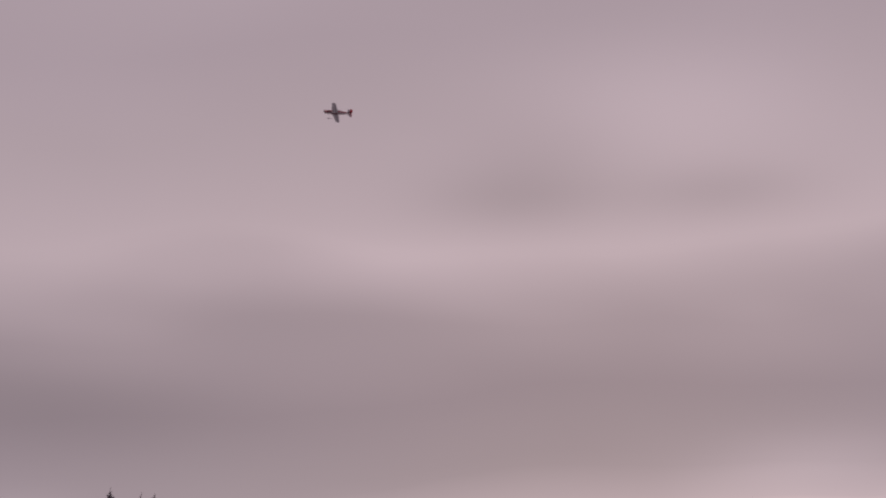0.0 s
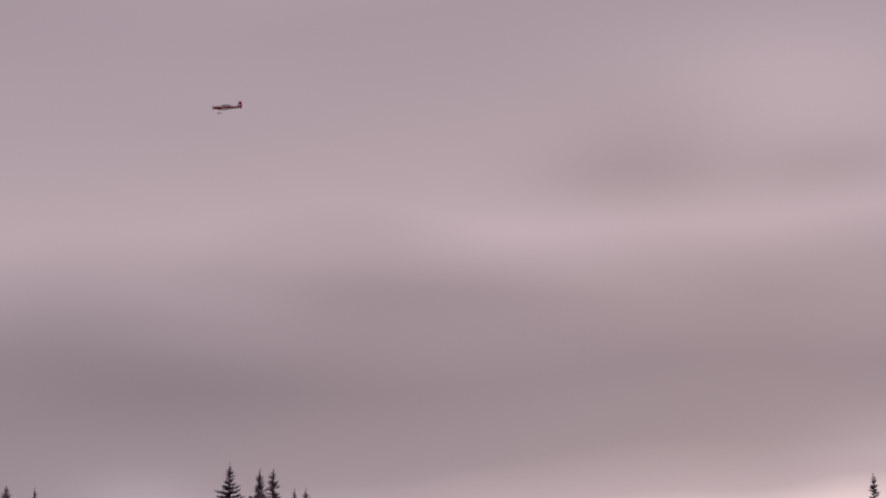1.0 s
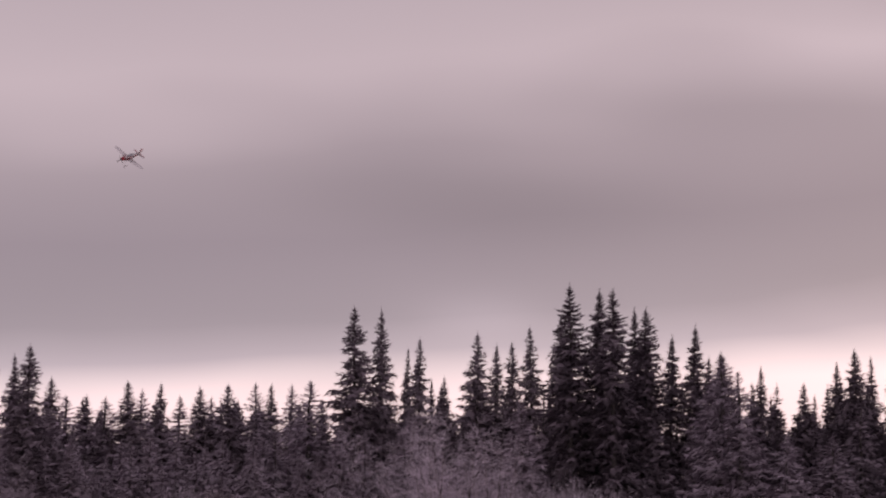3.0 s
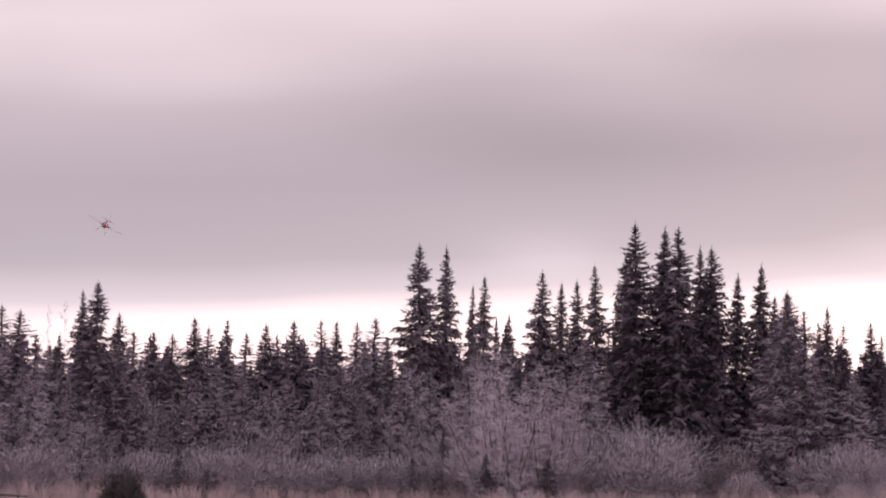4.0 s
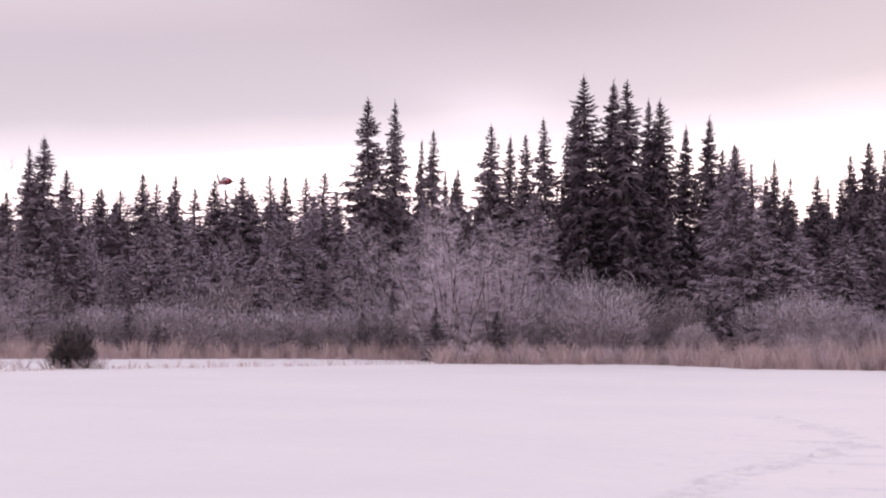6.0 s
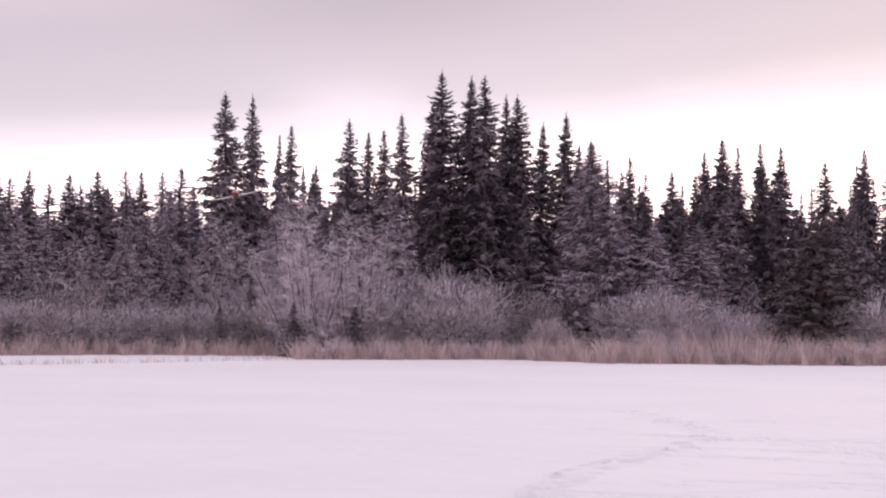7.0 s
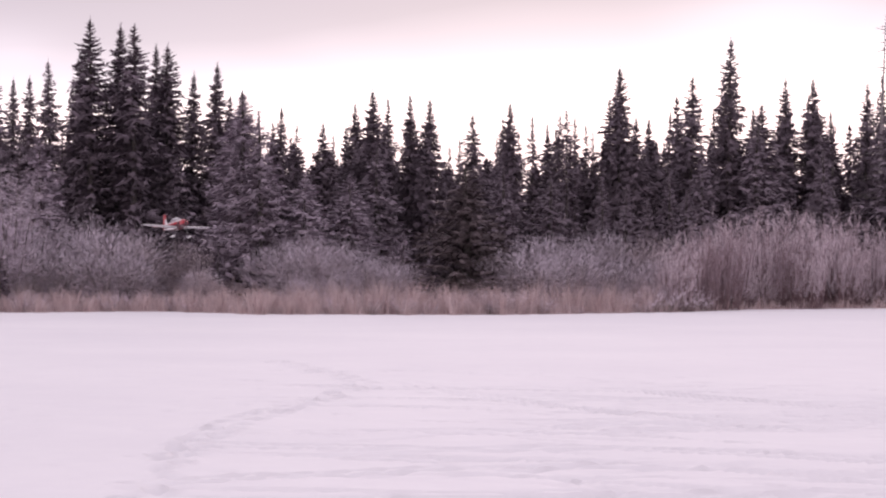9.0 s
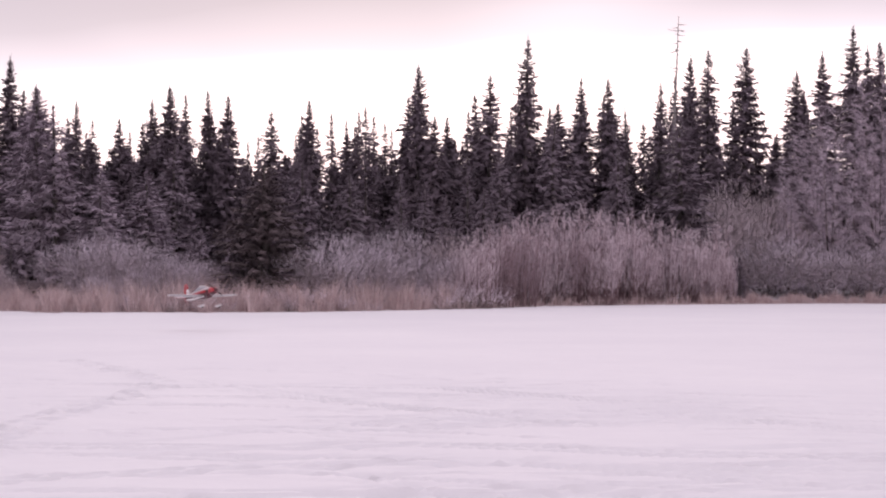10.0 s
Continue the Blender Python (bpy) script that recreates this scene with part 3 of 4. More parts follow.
# slim ones crowd the skyline between the tall ones
SKYLINE = sorted(MID + EAST1 + EAST2 + EAST3)
for _ in range(64):
    az = PLANT.uniform(1.2, 24)
    d = PLANT.uniform(98, 108) * (1 + 0.16 * min(1, max(0, (az - 11) / 9)))
    near = min(SKYLINE, key=lambda k: abs(k[0] - az))
    high = 1.6 + (near[2] - 1.6) * d / near[1] * PLANT.uniform(0.72, 0.93)
    plant(SLIM, az, d, high, PLANT.uniform(1.3, 2.2), "spruces deep in the wood")
# rimed spruces of middling height mix in before the dark ones
for _ in range(60):
    az = PLANT.uniform(-25, -11) if PLANT.random() < 0.7 else PLANT.uniform(-11, -4.5)
    high = PLANT.uniform(3.6, 6.6) if az < -11 else PLANT.uniform(4.0, 7.8)
    plant(GREY, az, reed_edge(az) + PLANT.uniform(5.5, 9), min(high, 6.0) if -20 < az < -13 else high, high * PLANT.uniform(0.3, 0.42), "rimed spruces at the wood's edge")
# low young spruces fill the edge
for _ in range(45):
    az = PLANT.uniform(-25, 30)
    d = reed_edge(az) + PLANT.uniform(4, 11)
    plant(YOUNG, az, d, PLANT.uniform(1.2, 3.0), PLANT.uniform(1.2, 2.0), "young spruces at the wood's edge")


# ---- rimed shrubs and bare trees ----
def bush_mesh(name, seed, mats, stems, high, spread, twigs, upright, thick=0.011, fine=5, bare=0.16):
    """A leafless bush: stems that fork into many fine twigs; mats: stems, twigs."""
    r = random.Random(seed)
    verts, faces = [], []

    def blade(p, d, long, wide):
        side = d.cross(Vector((r.uniform(-1, 1), r.uniform(-1, 1), r.uniform(-1, 1)))).normalized() * wide
        k = len(verts)
        verts.extend((p - side, p + side, p + d * long))
        faces.append((k, k + 1, k + 2))

    for _ in range(stems):
        q = r.uniform(0, 6.3)
        tilt = (0.08 + abs(r.gauss(0, 0.7))) * (1 - upright)
        d = Vector((math.cos(q) * tilt, math.sin(q) * tilt, 1)).normalized()
        foot = Vector((math.cos(q), math.sin(q), 0)) * spread * math.sqrt(r.random()) * (0.25 + 0.6 * upright)
        long = high * r.uniform(0.55, 1.0) * (1 - 0.35 * foot.length / spread)
        bend = Vector((math.cos(q), math.sin(q), 0)) * (1 - upright) * 0.2
        p = foot.copy()
        p.z = -0.1
        pts = [p + d * long * s + bend * long * s * s for s in (0, 0.35, 0.7, 1.0)]
        for i in range(3):
            tube(verts, faces, pts[i], pts[i + 1], thick * (1.8 - 0.5 * i), thick * (1.3 - 0.5 * i), 4)
        for _ in range(twigs):
            s = r.uniform(bare, 1.0) ** 0.55
            b = p + d * long * s + bend * long * s * s
            e = Vector((r.uniform(-1, 1), r.uniform(-1, 1), r.uniform(-0.2, 1.0) + 1.2 * upright)).normalized()
            l = min(0.7, high * r.uniform(0.06, 0.17)) * (1.25 - 0.7 * s)
            blade(b, e, l, thick)
            for _ in range(fine):
                w = r.uniform(0.2, 1.0)
                g = (e + Vector((r.uniform(-0.9, 0.9), r.uniform(-0.9, 0.9), r.uniform(-0.5, 0.9)))).normalized()
                blade(b + e * l * w, g, l * r.uniform(0.3, 0.7), thick * 0.8)
    me = as_mesh(name, verts, faces, mats)
    me.polygons.foreach_set("material_index", [int(len(f) == 3) for f in faces])
    return me


def puff_mesh(name, seed, mats, high, radius, low, blades, thick, up, stems=9, twig=(0.06, 0.15), lobes=13):
    """A bush as a cloud of fine twigs about its stems: an uneven dome of many swellings, twigs pointing out and up."""
    r = random.Random(seed)
    verts, faces = [], []
    swell = []
    for i in range(lobes):
        q = i * 2.39996 + r.uniform(-0.4, 0.4)
        k = 0.68 * radius * math.sqrt((i + 0.3) / lobes) * r.uniform(0.8, 1.15)
        top = high * r.uniform(0.7, 1.0) * (1 - 0.5 * (k / radius) ** 2)
        half = (top - low * high) * r.uniform(0.4, 0.52)
        swell.append((Vector((math.cos(q) * k, math.sin(q) * k, top - half)), radius * r.uniform(0.27, 0.44), half))
    for i in range(stems):
        c, wide, tall = swell[i % lobes]
        foot = Vector((c.x * 0.25 + r.uniform(-0.1, 0.1), c.y * 0.25 + r.uniform(-0.1, 0.1), -0.1))
        mid = c + Vector((r.uniform(-0.4, 0.4) * wide, r.uniform(-0.4, 0.4) * wide, -0.3 * tall))
        end = c + Vector((r.uniform(-0.6, 0.6) * wide, r.uniform(-0.6, 0.6) * wide, 0.9 * tall))
        tube(verts, faces, foot, mid, thick * 3.5, thick * 2.4, 4)
        tube(verts, faces, mid, end, thick * 2.4, thick * 0.8, 4)
    outward, slot = [Vector((0, 0, 1))] * len(verts), [0] * len(faces)
    for i in range(blades // 3):
        c, wide, tall = swell[r.randrange(lobes)]
        d = Vector((r.gauss(0, 1), r.gauss(0, 1), r.gauss(0.15, 1))).normalized()
        # a third material, where given, darkens the inner twigs as painted shade
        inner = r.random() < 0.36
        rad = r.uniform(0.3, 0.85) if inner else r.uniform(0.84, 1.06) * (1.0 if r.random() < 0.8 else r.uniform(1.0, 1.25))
        p = c + Vector((d.x * wide, d.y * wide, d.z * tall)) * rad
        if p.z < 0.03:
            p.z = r.uniform(0.03, 0.3)
        for _ in range(3):
            g = (d * 0.9 + Vector((r.uniform(-0.55, 0.55), r.uniform(-0.55, 0.55), r.uniform(-0.35, 0.5) + up))).normalized()
            long = r.uniform(*twig)
            p = p + Vector((r.gauss(0, 0.08), r.gauss(0, 0.08), abs(r.gauss(0, 0.08))))
            side = g.cross(Vector((r.uniform(-1, 1), r.uniform(-1, 1), r.uniform(-1, 1)))).normalized() * thick
            if side.cross(g).dot(d) < 0:
                side = -side
            k = len(verts)
            verts.extend((p - side, p + side, p + g * long))
            faces.append((k, k + 1, k + 2))
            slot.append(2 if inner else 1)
            soft = (d + side.cross(g).normalized() * 0.15 + Vector((0, 0, 0.55))).normalized()
            outward.extend((soft, soft, soft))
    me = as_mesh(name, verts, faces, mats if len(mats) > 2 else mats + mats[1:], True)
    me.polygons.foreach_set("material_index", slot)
    me.normals_split_custom_set_from_vertices(outward)
    return me


def plume_mesh(name, seed, mats, high, fan, stems, limbs, twigs, thick, reach=1.0):
    """A slender leafless tree: stems that fan out from one foot, arching limbs on them, feathery rimed twigs on every limb."""
    r = random.Random(seed)
    verts, faces, outward = [], [], []

    def blade(p, d, wide, lean):
        side = d.cross(Vector((r.uniform(-1, 1), r.uniform(-1, 1), r.uniform(-1, 1)))).normalized() * wide
        flat = side.cross(d).normalized()
        if flat.dot(lean) < 0:
            side, flat = -side, -flat
        k = len(verts)
        verts.extend((p - side, p + side, p + d))
        faces.append((k, k + 1, k + 2))
        outward.extend([(lean + flat * 0.5).normalized()] * 3)

    for i in range(stems):
        q = i * 6.283 / stems + r.uniform(-0.6, 0.6)
        out = Vector((math.cos(q), math.sin(q), 0))
        long = high * (1.0 if i == 0 else r.uniform(0.5, 0.95))
        lean = fan * (0.25 if i == 0 else r.uniform(0.4, 1.2))
        curve = r.uniform(-0.3, 0.7)
        spine = [out * (0.06 + lean * long * u * (1 + curve * (u - 0.5))) + Vector((0, 0, long * u - 0.1)) for u in (0, 0.25, 0.5, 0.75, 1.0)]
        for k in range(4):
            n = len(verts)
            tube(verts, faces, spine[k], spine[k + 1], thick * (4.0 - 0.95 * k), thick * (3.05 - 0.95 * k), 4)
            outward.extend([(v - spine[k].lerp(spine[k + 1], 0.5)).normalized() for v in verts[n:]])
        for j in range(limbs):
            u = 0.14 + 0.86 * (j + r.random()) / limbs
            k = min(3, int(u * 4))
            b = spine[k].lerp(spine[k + 1], u * 4 - k)
            w = r.uniform(0, 6.283)
            away = Vector((math.cos(w), math.sin(w), 0))
            size = (0.2 + 0.85 * (1 - u) ** 0.8 * min(1.0, u * 4)) * r.uniform(0.5, 1.25) * reach
            rise, arch = r.uniform(0.5, 1.3), r.uniform(0.1, 0.7)
            face = (away + Vector((0, 0, 0.6))).normalized()

            def at(v):
                return b + (away * v + Vector((0, 0, rise * v - arch * v * v))) * size * 0.8

            for v in (0.0, 0.33, 0.66):
                blade(at(v), at(v + 0.36) - at(v), thick * (1.1 - 0.5 * v), face)
            for t in range(max(5, round(twigs * size))):
                v = r.random() ** 0.8
                g = (away * 0.7 + Vector((r.uniform(-0.9, 0.9), r.uniform(-0.9, 0.9), r.uniform(-0.3, 1.1)))).normalized()
                p = at(v)
                l = r.uniform(0.12, 0.36)
                blade(p, g * l, thick * 0.6, face)
                blade(p + g * l * 0.5, (g + Vector((r.uniform(-0.9, 0.9), r.uniform(-0.9, 0.9), r.uniform(-0.4, 0.7)))).normalized() * l * 0.75, thick * 0.55, face)
    me = as_mesh(name, verts, faces, mats, True)
    me.polygons.foreach_set("material_index", [int(len(f) == 3) for f in faces])
    me.normals_split_custom_set_from_vertices(outward)
    return me


def puff_kind(name, seed, mats, label, *shape):
    return tagged(new(name, puff_mesh(name, seed, mats, *shape)), label, "tree" if "tree" in label else "shrub")


def bush_kind(name, seed, mat, label, *shape):
    return tagged(new(name, bush_mesh(name, seed, mat, *shape)), label, "shrub")


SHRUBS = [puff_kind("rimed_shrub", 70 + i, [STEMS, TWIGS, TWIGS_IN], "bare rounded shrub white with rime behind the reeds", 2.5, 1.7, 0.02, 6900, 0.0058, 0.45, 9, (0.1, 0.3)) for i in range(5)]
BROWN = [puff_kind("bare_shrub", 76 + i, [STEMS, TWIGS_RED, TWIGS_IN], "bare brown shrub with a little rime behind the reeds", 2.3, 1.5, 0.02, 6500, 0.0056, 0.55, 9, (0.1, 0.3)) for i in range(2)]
LOW = [puff_kind("low_spruce", 78, [BARK, JUNIPER], "low bushy dark evergreen alone on the shore snow", 1.35, 0.85, 0.0, 4200, 0.012, 0.7, 9, (0.1, 0.24), 9)]
WILLOWS = [bush_kind("willow_shrub", 80 + i, [STEMS_RED, m], l, 84, 4.0, 1.3, 10, 0.86, 0.0095, 4, 0.02) for i, (m, l) in enumerate((
    (TWIGS_WILLOW, "upright reddish-brown willow shrub with pale rimed twig tips"), (TWIGS_WILLOW, "upright reddish-brown willow shrub with pale rimed twig tips"), (TWIGS_DARK, "upright dark red-brown willow shrub with little rime")))]
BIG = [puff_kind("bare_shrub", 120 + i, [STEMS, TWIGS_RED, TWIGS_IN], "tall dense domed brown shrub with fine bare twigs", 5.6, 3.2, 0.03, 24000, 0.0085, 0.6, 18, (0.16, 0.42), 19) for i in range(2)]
TALL = [tagged(new("rimed_birch", plume_mesh("rimed_birch", 130 + i, [STEMS, TWIGS_DIM], 11.5, 0.09 + 0.05 * i, 6, 64, 26, 0.011, 1.7)), "tall spreading leafless tree grey with rime", "tree") for i in range(3)]
BIRCHES = [tagged(new("rimed_birch", plume_mesh("rimed_birch", 90 + i, [STEMS, TWIGS if i % 2 else TWIGS_DIM], 7.0, 0.13 + 0.04 * i, 4 + i % 3, 40, 19, 0.0095, 1.15)), "slender leafless tree grey with rime", "tree") for i in range(5)]
TUFTS = [bush_kind("rimed_tuft", 97 + i, [STEMS, m], "low rimed tuft of twigs among the reeds", 24, 1.1, 0.5, 8, 0.5, 0.006, 3) for i, m in enumerate((TWIGS, TWIGS, TWIGS_RED))]


def place_bush(kinds, az, d, size, wide=1.0, group="rimed shrubs along the shore"):
    kind = next((k for k in kinds if k.name not in USED), kinds[PLANT.randrange(len(kinds))])
    x, y, z = polar(az, d)
    m = pose(x, y, z, 0, 0, PLANT.uniform(0, 360)) @ Matrix.Diagonal((size * wide, size * wide, size, 1))
    return tagged(settle(kind, m), group=group)


az = -25.0
while az < 13:
    near = reed_edge(az)
    open_ground = -2.0 < az < -0.8 or 0.0 < az < 2.1 or 6.3 < az < 8.7
    if not open_ground or PLANT.random() < 0.3:
        place_bush(SHRUBS + BROWN[:1], az, near + PLANT.uniform(3.8, 6.0), PLANT.uniform(0.35, 1.15) * (0.45 if open_ground else 0.72 if az < -9 else 1), PLANT.uniform(0.9, 1.35))
    if PLANT.random() < 0.75 and not open_ground:
        place_bush(SHRUBS + BROWN, az + PLANT.uniform(-0.5, 0.5), near + PLANT.uniform(6.0, 9.0), PLANT.uniform(1.0, 1.5))
    az += PLANT.uniform(0.7, 1.5)
az = 12.4
while az < 20.7:
    size = float(np.interp(az, (12.4, 13.4, 14.2, 15.6, 18.5, 20.5), (0.45, 0.66, 0.98, 1.15, 1.1, 0.95)))
    stand = WILLOWS[2:] if 14.4 < az < 15.7 or 16.9 < az < 17.3 else WILLOWS[:2]
    place_bush(stand, az, shore(az) + PLANT.uniform(0.8, 3.5), PLANT.uniform(0.6, 1.1) * size, 0.9, "willows on the shore")
    place_bush(WILLOWS[:2], az + 0.3, shore(az) + PLANT.uniform(3.5, 5.5), PLANT.uniform(1.05, 1.32) * size, 0.9, "willows on the shore")
    az += PLANT.uniform(0.5, 0.85)
for az, d, size, wide in [(20.6, 102.5, 1.3, 1.2), (22.6, 103.5, 1.5, 1.2), (23.6, 103.5, 1.3, 1.2), (24.6, 104, 1.2, 1.3), (25.6, 105, 1.3, 1.3), (26.6, 106, 1.3, 1.3)]:
    place_bush(BROWN if az < 22.5 else SHRUBS, az, d, size, wide)
for az, d, size in ((21.2, 104.5, 0.98), (21.9, 106, 1.15), (22.9, 107, 0.95)):
    place_bush(BIG, az, d, size, 1.0)
# single large rounded shrubs
for az, d, size, wide in [(-6.1, 80.5, 1.2, 1.15), (-4.9, 82.5, 1.4, 1.15), (-3.9, 82, 1.5, 1.1), (-3.0, 82, 1.58, 1.05), (3.1, 79, 1.3, 0.7), (3.9, 79.5, 0.85, 0.8), (4.7, 79, 0.8, 1.0), (5.4, 79, 0.8, 1.2), (9.8, 80, 0.95, 1.3),
                          (10.4, 80.5, 1.0, 1.3), (11.4, 83, 1.0, 1.3), (-7.6, 82, 1.2, 1.2), (-8.6, 83.5, 1.05, 1.2), (-9.8, 84, 1.0, 1.3), (-10.9, 84, 0.9, 1.2), (-12.0, 83.5, 1.0, 1.2), (-13.3, 83, 0.9, 1.3), (-14.5, 82.5, 0.95, 1.2), (-16.6, 82, 1.0, 1.3), (-15.8, 82, 1.05, 1.2), (-18.6, 81.5, 0.9, 1.3), (-21.8, 80, 1.0, 1.3)]:
    place_bush(SHRUBS, az, d, size, wide)
for az, size in ((20.9, 0.72), (21.3, 0.8), (21.5, 0.55)):
    place_bush(WILLOWS[:2], az, shore(az) + 1.5, size, 0.8, "willows on the shore")
place_bush(LOW, -19.1, 62.6, 1.0, 0.95, "evergreens on the shore snow")
for az, d, size, wide in ((-18.75, 62.9, 0.55, 1.0), (-19.5, 62.4, 0.5, 1.2), (-19.2, 62.3, 0.75, 0.8)):
    place_bush(LOW, az, d, size, wide, "evergreens on the shore snow")
for az, d, size in ((-18.45, 62.3, 0.28), (-19.75, 62.2, 0.25), (-18.9, 61.9, 0.2), (-20.6, 62.6, 0.2), (-21.4, 60.8, 0.22), (-22.3, 59.5, 0.2)):
    place_bush(TUFTS[2:], az, d, size * 2.3, 1.6, "low tufts on the shore snow")
place_bush(BROWN, -0.45, 78.5, 0.75, 0.85)
for az, d, size in ((-7.3, 74.6, 1.25), (-7.0, 74.8, 1.0), (-6.8, 75.0, 0.8)):
    place_bush(TUFTS[:2], az, d, size, 1.3, "rimed tufts among the reeds")
# rimed tufts stand in the reeds
for _ in range(64):
    az = PLANT.triangular(-9, 13.5, 9)
    place_bush(TUFTS, az, reed_edge(az) + PLANT.uniform(0.1, 2.6), PLANT.uniform(0.4, 1.2), PLANT.uniform(0.7, 1.2), "rimed tufts among the reeds")
for az, size in ((12.9, 1.0), (13.3, 1.3), (13.6, 1.1), (13.9, 1.4), (14.3, 1.2), (14.6, 0.9)):
    place_bush(TUFTS[:2], az, shore(az) + PLANT.uniform(0.2, 0.9), size, 1.4, "rimed tufts among the reeds")
# small dark spruces show between the rimed shrubs
for az, back, high, wide in ((-8.25, 3.0, 2.3, 1.6), (-9.6, 3.4, 3.3, 1.1), (-10.5, 2.8, 2.1, 1.6), (-11.5, 2.8, 1.6, 1.4), (-12.8, 3.0, 2.4, 1.5), (-12.2, 3.4, 1.9, 1.2), (-13.9, 3.2, 2.2, 1.4), (-14.9, 2.8, 1.7, 1.3), (-16.6, 2.8, 1.7, 1.7), (-17.5, 3.4, 2.3, 1.6), (-6.4, 3.6, 2.2, 1.4)):
    plant(YOUNG[2:], az, reed_edge(az) + back, high, wide, "young spruces at the wood's edge")
# a thicket of slender rimed trees before the spruces
for _ in range(52):
    az = PLANT.triangular(-17.5, -4.6, -9) if PLANT.random() < 0.78 else PLANT.uniform(-24, -17)
    tall = float(np.interp(az, (-24, -18, -12, -10, -7.5, -5, -4), (0.6, 0.62, 0.72, 0.88, 0.92, 0.8, 0.5)))
    place_bush(BIRCHES, az, reed_edge(az) + PLANT.uniform(5, 9.5), tall * PLANT.uniform(0.4, 1.12), PLANT.uniform(0.85, 1.4), "rimed leafless trees")
for az, back, size, wide in ((-9.0, 4.5, 0.98, 1.5), (-8.7, 5.5, 0.92, 1.5), (-8.3, 4.5, 0.9, 1.5), (-7.9, 5.5, 0.95, 1.5), (-7.5, 4.2, 0.84, 1.5), (-7.1, 5.5, 0.9, 1.4), (-6.6, 4.5, 0.84, 1.4), (-6.1, 5.5, 0.84, 1.4), (-5.6, 6, 0.8, 1.4), (-10.2, 4.5, 0.62, 1.5), (-13.0, 4.5, 0.66, 1.4), (-11.2, 5.0, 0.6, 1.4), (-20.4, 5, 0.66, 1.6), (-21.6, 5, 0.6, 1.6)):
    place_bush(BIRCHES[1::2], az, reed_edge(az) + back, size, wide, "rimed leafless trees")
for az, d, size in [(23.3, 105, 0.75), (23.9, 106.5, 0.95), (24.5, 106, 1.1), (25.2, 107, 1.05), (25.9, 106, 1.15), (26.7, 107, 1.1), (27.6, 107, 1.05)]:
    place_bush(TALL, az, d, size, 1.1, "rimed leafless trees")
for az, d, size in [(-21.5, 97, 0.78), (-20.9, 99, 0.82)]:
    place_bush(TALL, az, d, size, 0.62, "rimed leafless trees")


# ---- reeds ----
def build_reeds():
    rng = np.random.default_rng(9)
    n = 56000
    az = rng.uniform(-27, 31, n)
    edge = np.interp(az, SHORE_AZ, SHORE_D)
    near = np.maximum(edge, np.interp(az, REED_AZ, REED_D))
    d = near + 0.1 + 0.5 * np.sin(az * 6.3) * np.sin(az * 2.3 + 1) + 4.2 * rng.random(n) ** 1.2
    thin = (rng.random(n) < 0.06) & (az < -7.5)
    d = np.where(thin, edge + rng.random(n) * 1.2, d)
    d = np.where((az > 14.2) & ~thin, edge + 0.2 + rng.random(n) * 1.0, d)
    keep = (az < 13.6) | (az > 20.8) | (rng.random(n) < 0.2)
    clump = 0.72 + 0.38 * np.sin(az * 9.1) * np.sin(az * 3.7 + 1) + 0.27 * np.sin(az * 31) * np.sin(az * 17 + 2)
    high = np.clip(rng.normal(1.0, 0.22, n), 0.4, 1.6) * clump * np.interp(az, (-9, -6, 0, 2), (0.8, 0.8, 0.85, 1.1))
    high = np.where(thin, 0.35 * high, high)
    high = np.where((az > 14.2) & ~thin, 0.5 * high, high)
    high = np.where(keep, high, 0.12 * high)
    a = np.radians(az)
    k = np.clip((d - near - 2) / 12, 0, 1)
    base = np.stack([d * np.sin(a), d * np.cos(a), 0.45 * k * k * (3 - 2 * k) - 0.03], -1)
    q = rng.uniform(0, 6.283, n)
    side = np.stack([np.cos(q), np.sin(q), 0 * q], -1) * rng.uniform(0.005, 0.012, n)[:, None]
    lean = np.stack([rng.normal(0, 0.3, n), rng.normal(0, 0.3, n), np.ones(n)], -1) * high[:, None]
    fallen = rng.random(n) < 0.07
    lean = np.where(fallen[:, None], lean * (3.5, 1.5, 0.35), lean)
    bent = np.stack([rng.normal(0, 0.12, n), rng.normal(0, 0.12, n), -0.06 * rng.random(n)], -1) * high[:, None]
    v = np.stack([base - side, base + side, base + lean * 0.6 + side * 0.8, base + lean * 0.6 - side * 0.8, base + lean + bent], 1).reshape(-1, 3)
    i = np.arange(n)[:, None] * 5
    faces = [tuple(f) for f in (i + [0, 1, 2, 3]).tolist()] + [tuple(f) for f in (i + [3, 2, 4]).tolist()]
    ob = new("cattail_reeds", as_mesh("cattail_reeds", v.tolist(), faces, REED))
    tagged(ob, "dry tan cattails and grass in a dense belt on the shore", "reeds", kind="stuff")


build_reeds()


# ---- the model aeroplane ----
def plane_pose(x, y, z, heading, pitch, bank_left):
    """Heading from +x, to the left; nose up; left wing down: degrees."""
    return pose(x, y, z, 0, 0, heading) @ pose(0, 0, 0, 0, -pitch, 0) @ pose(0, 0, 0, -bank_left, 0, 0)


def gloss(name, c, rough=0.35):
    return material(name, lambda t: blend(t, calc(t, "MULTIPLY", spots(t, 14.0, 0.4, 0.7), 0.35), c, tuple(k * 0.8 for k in c)), rough)


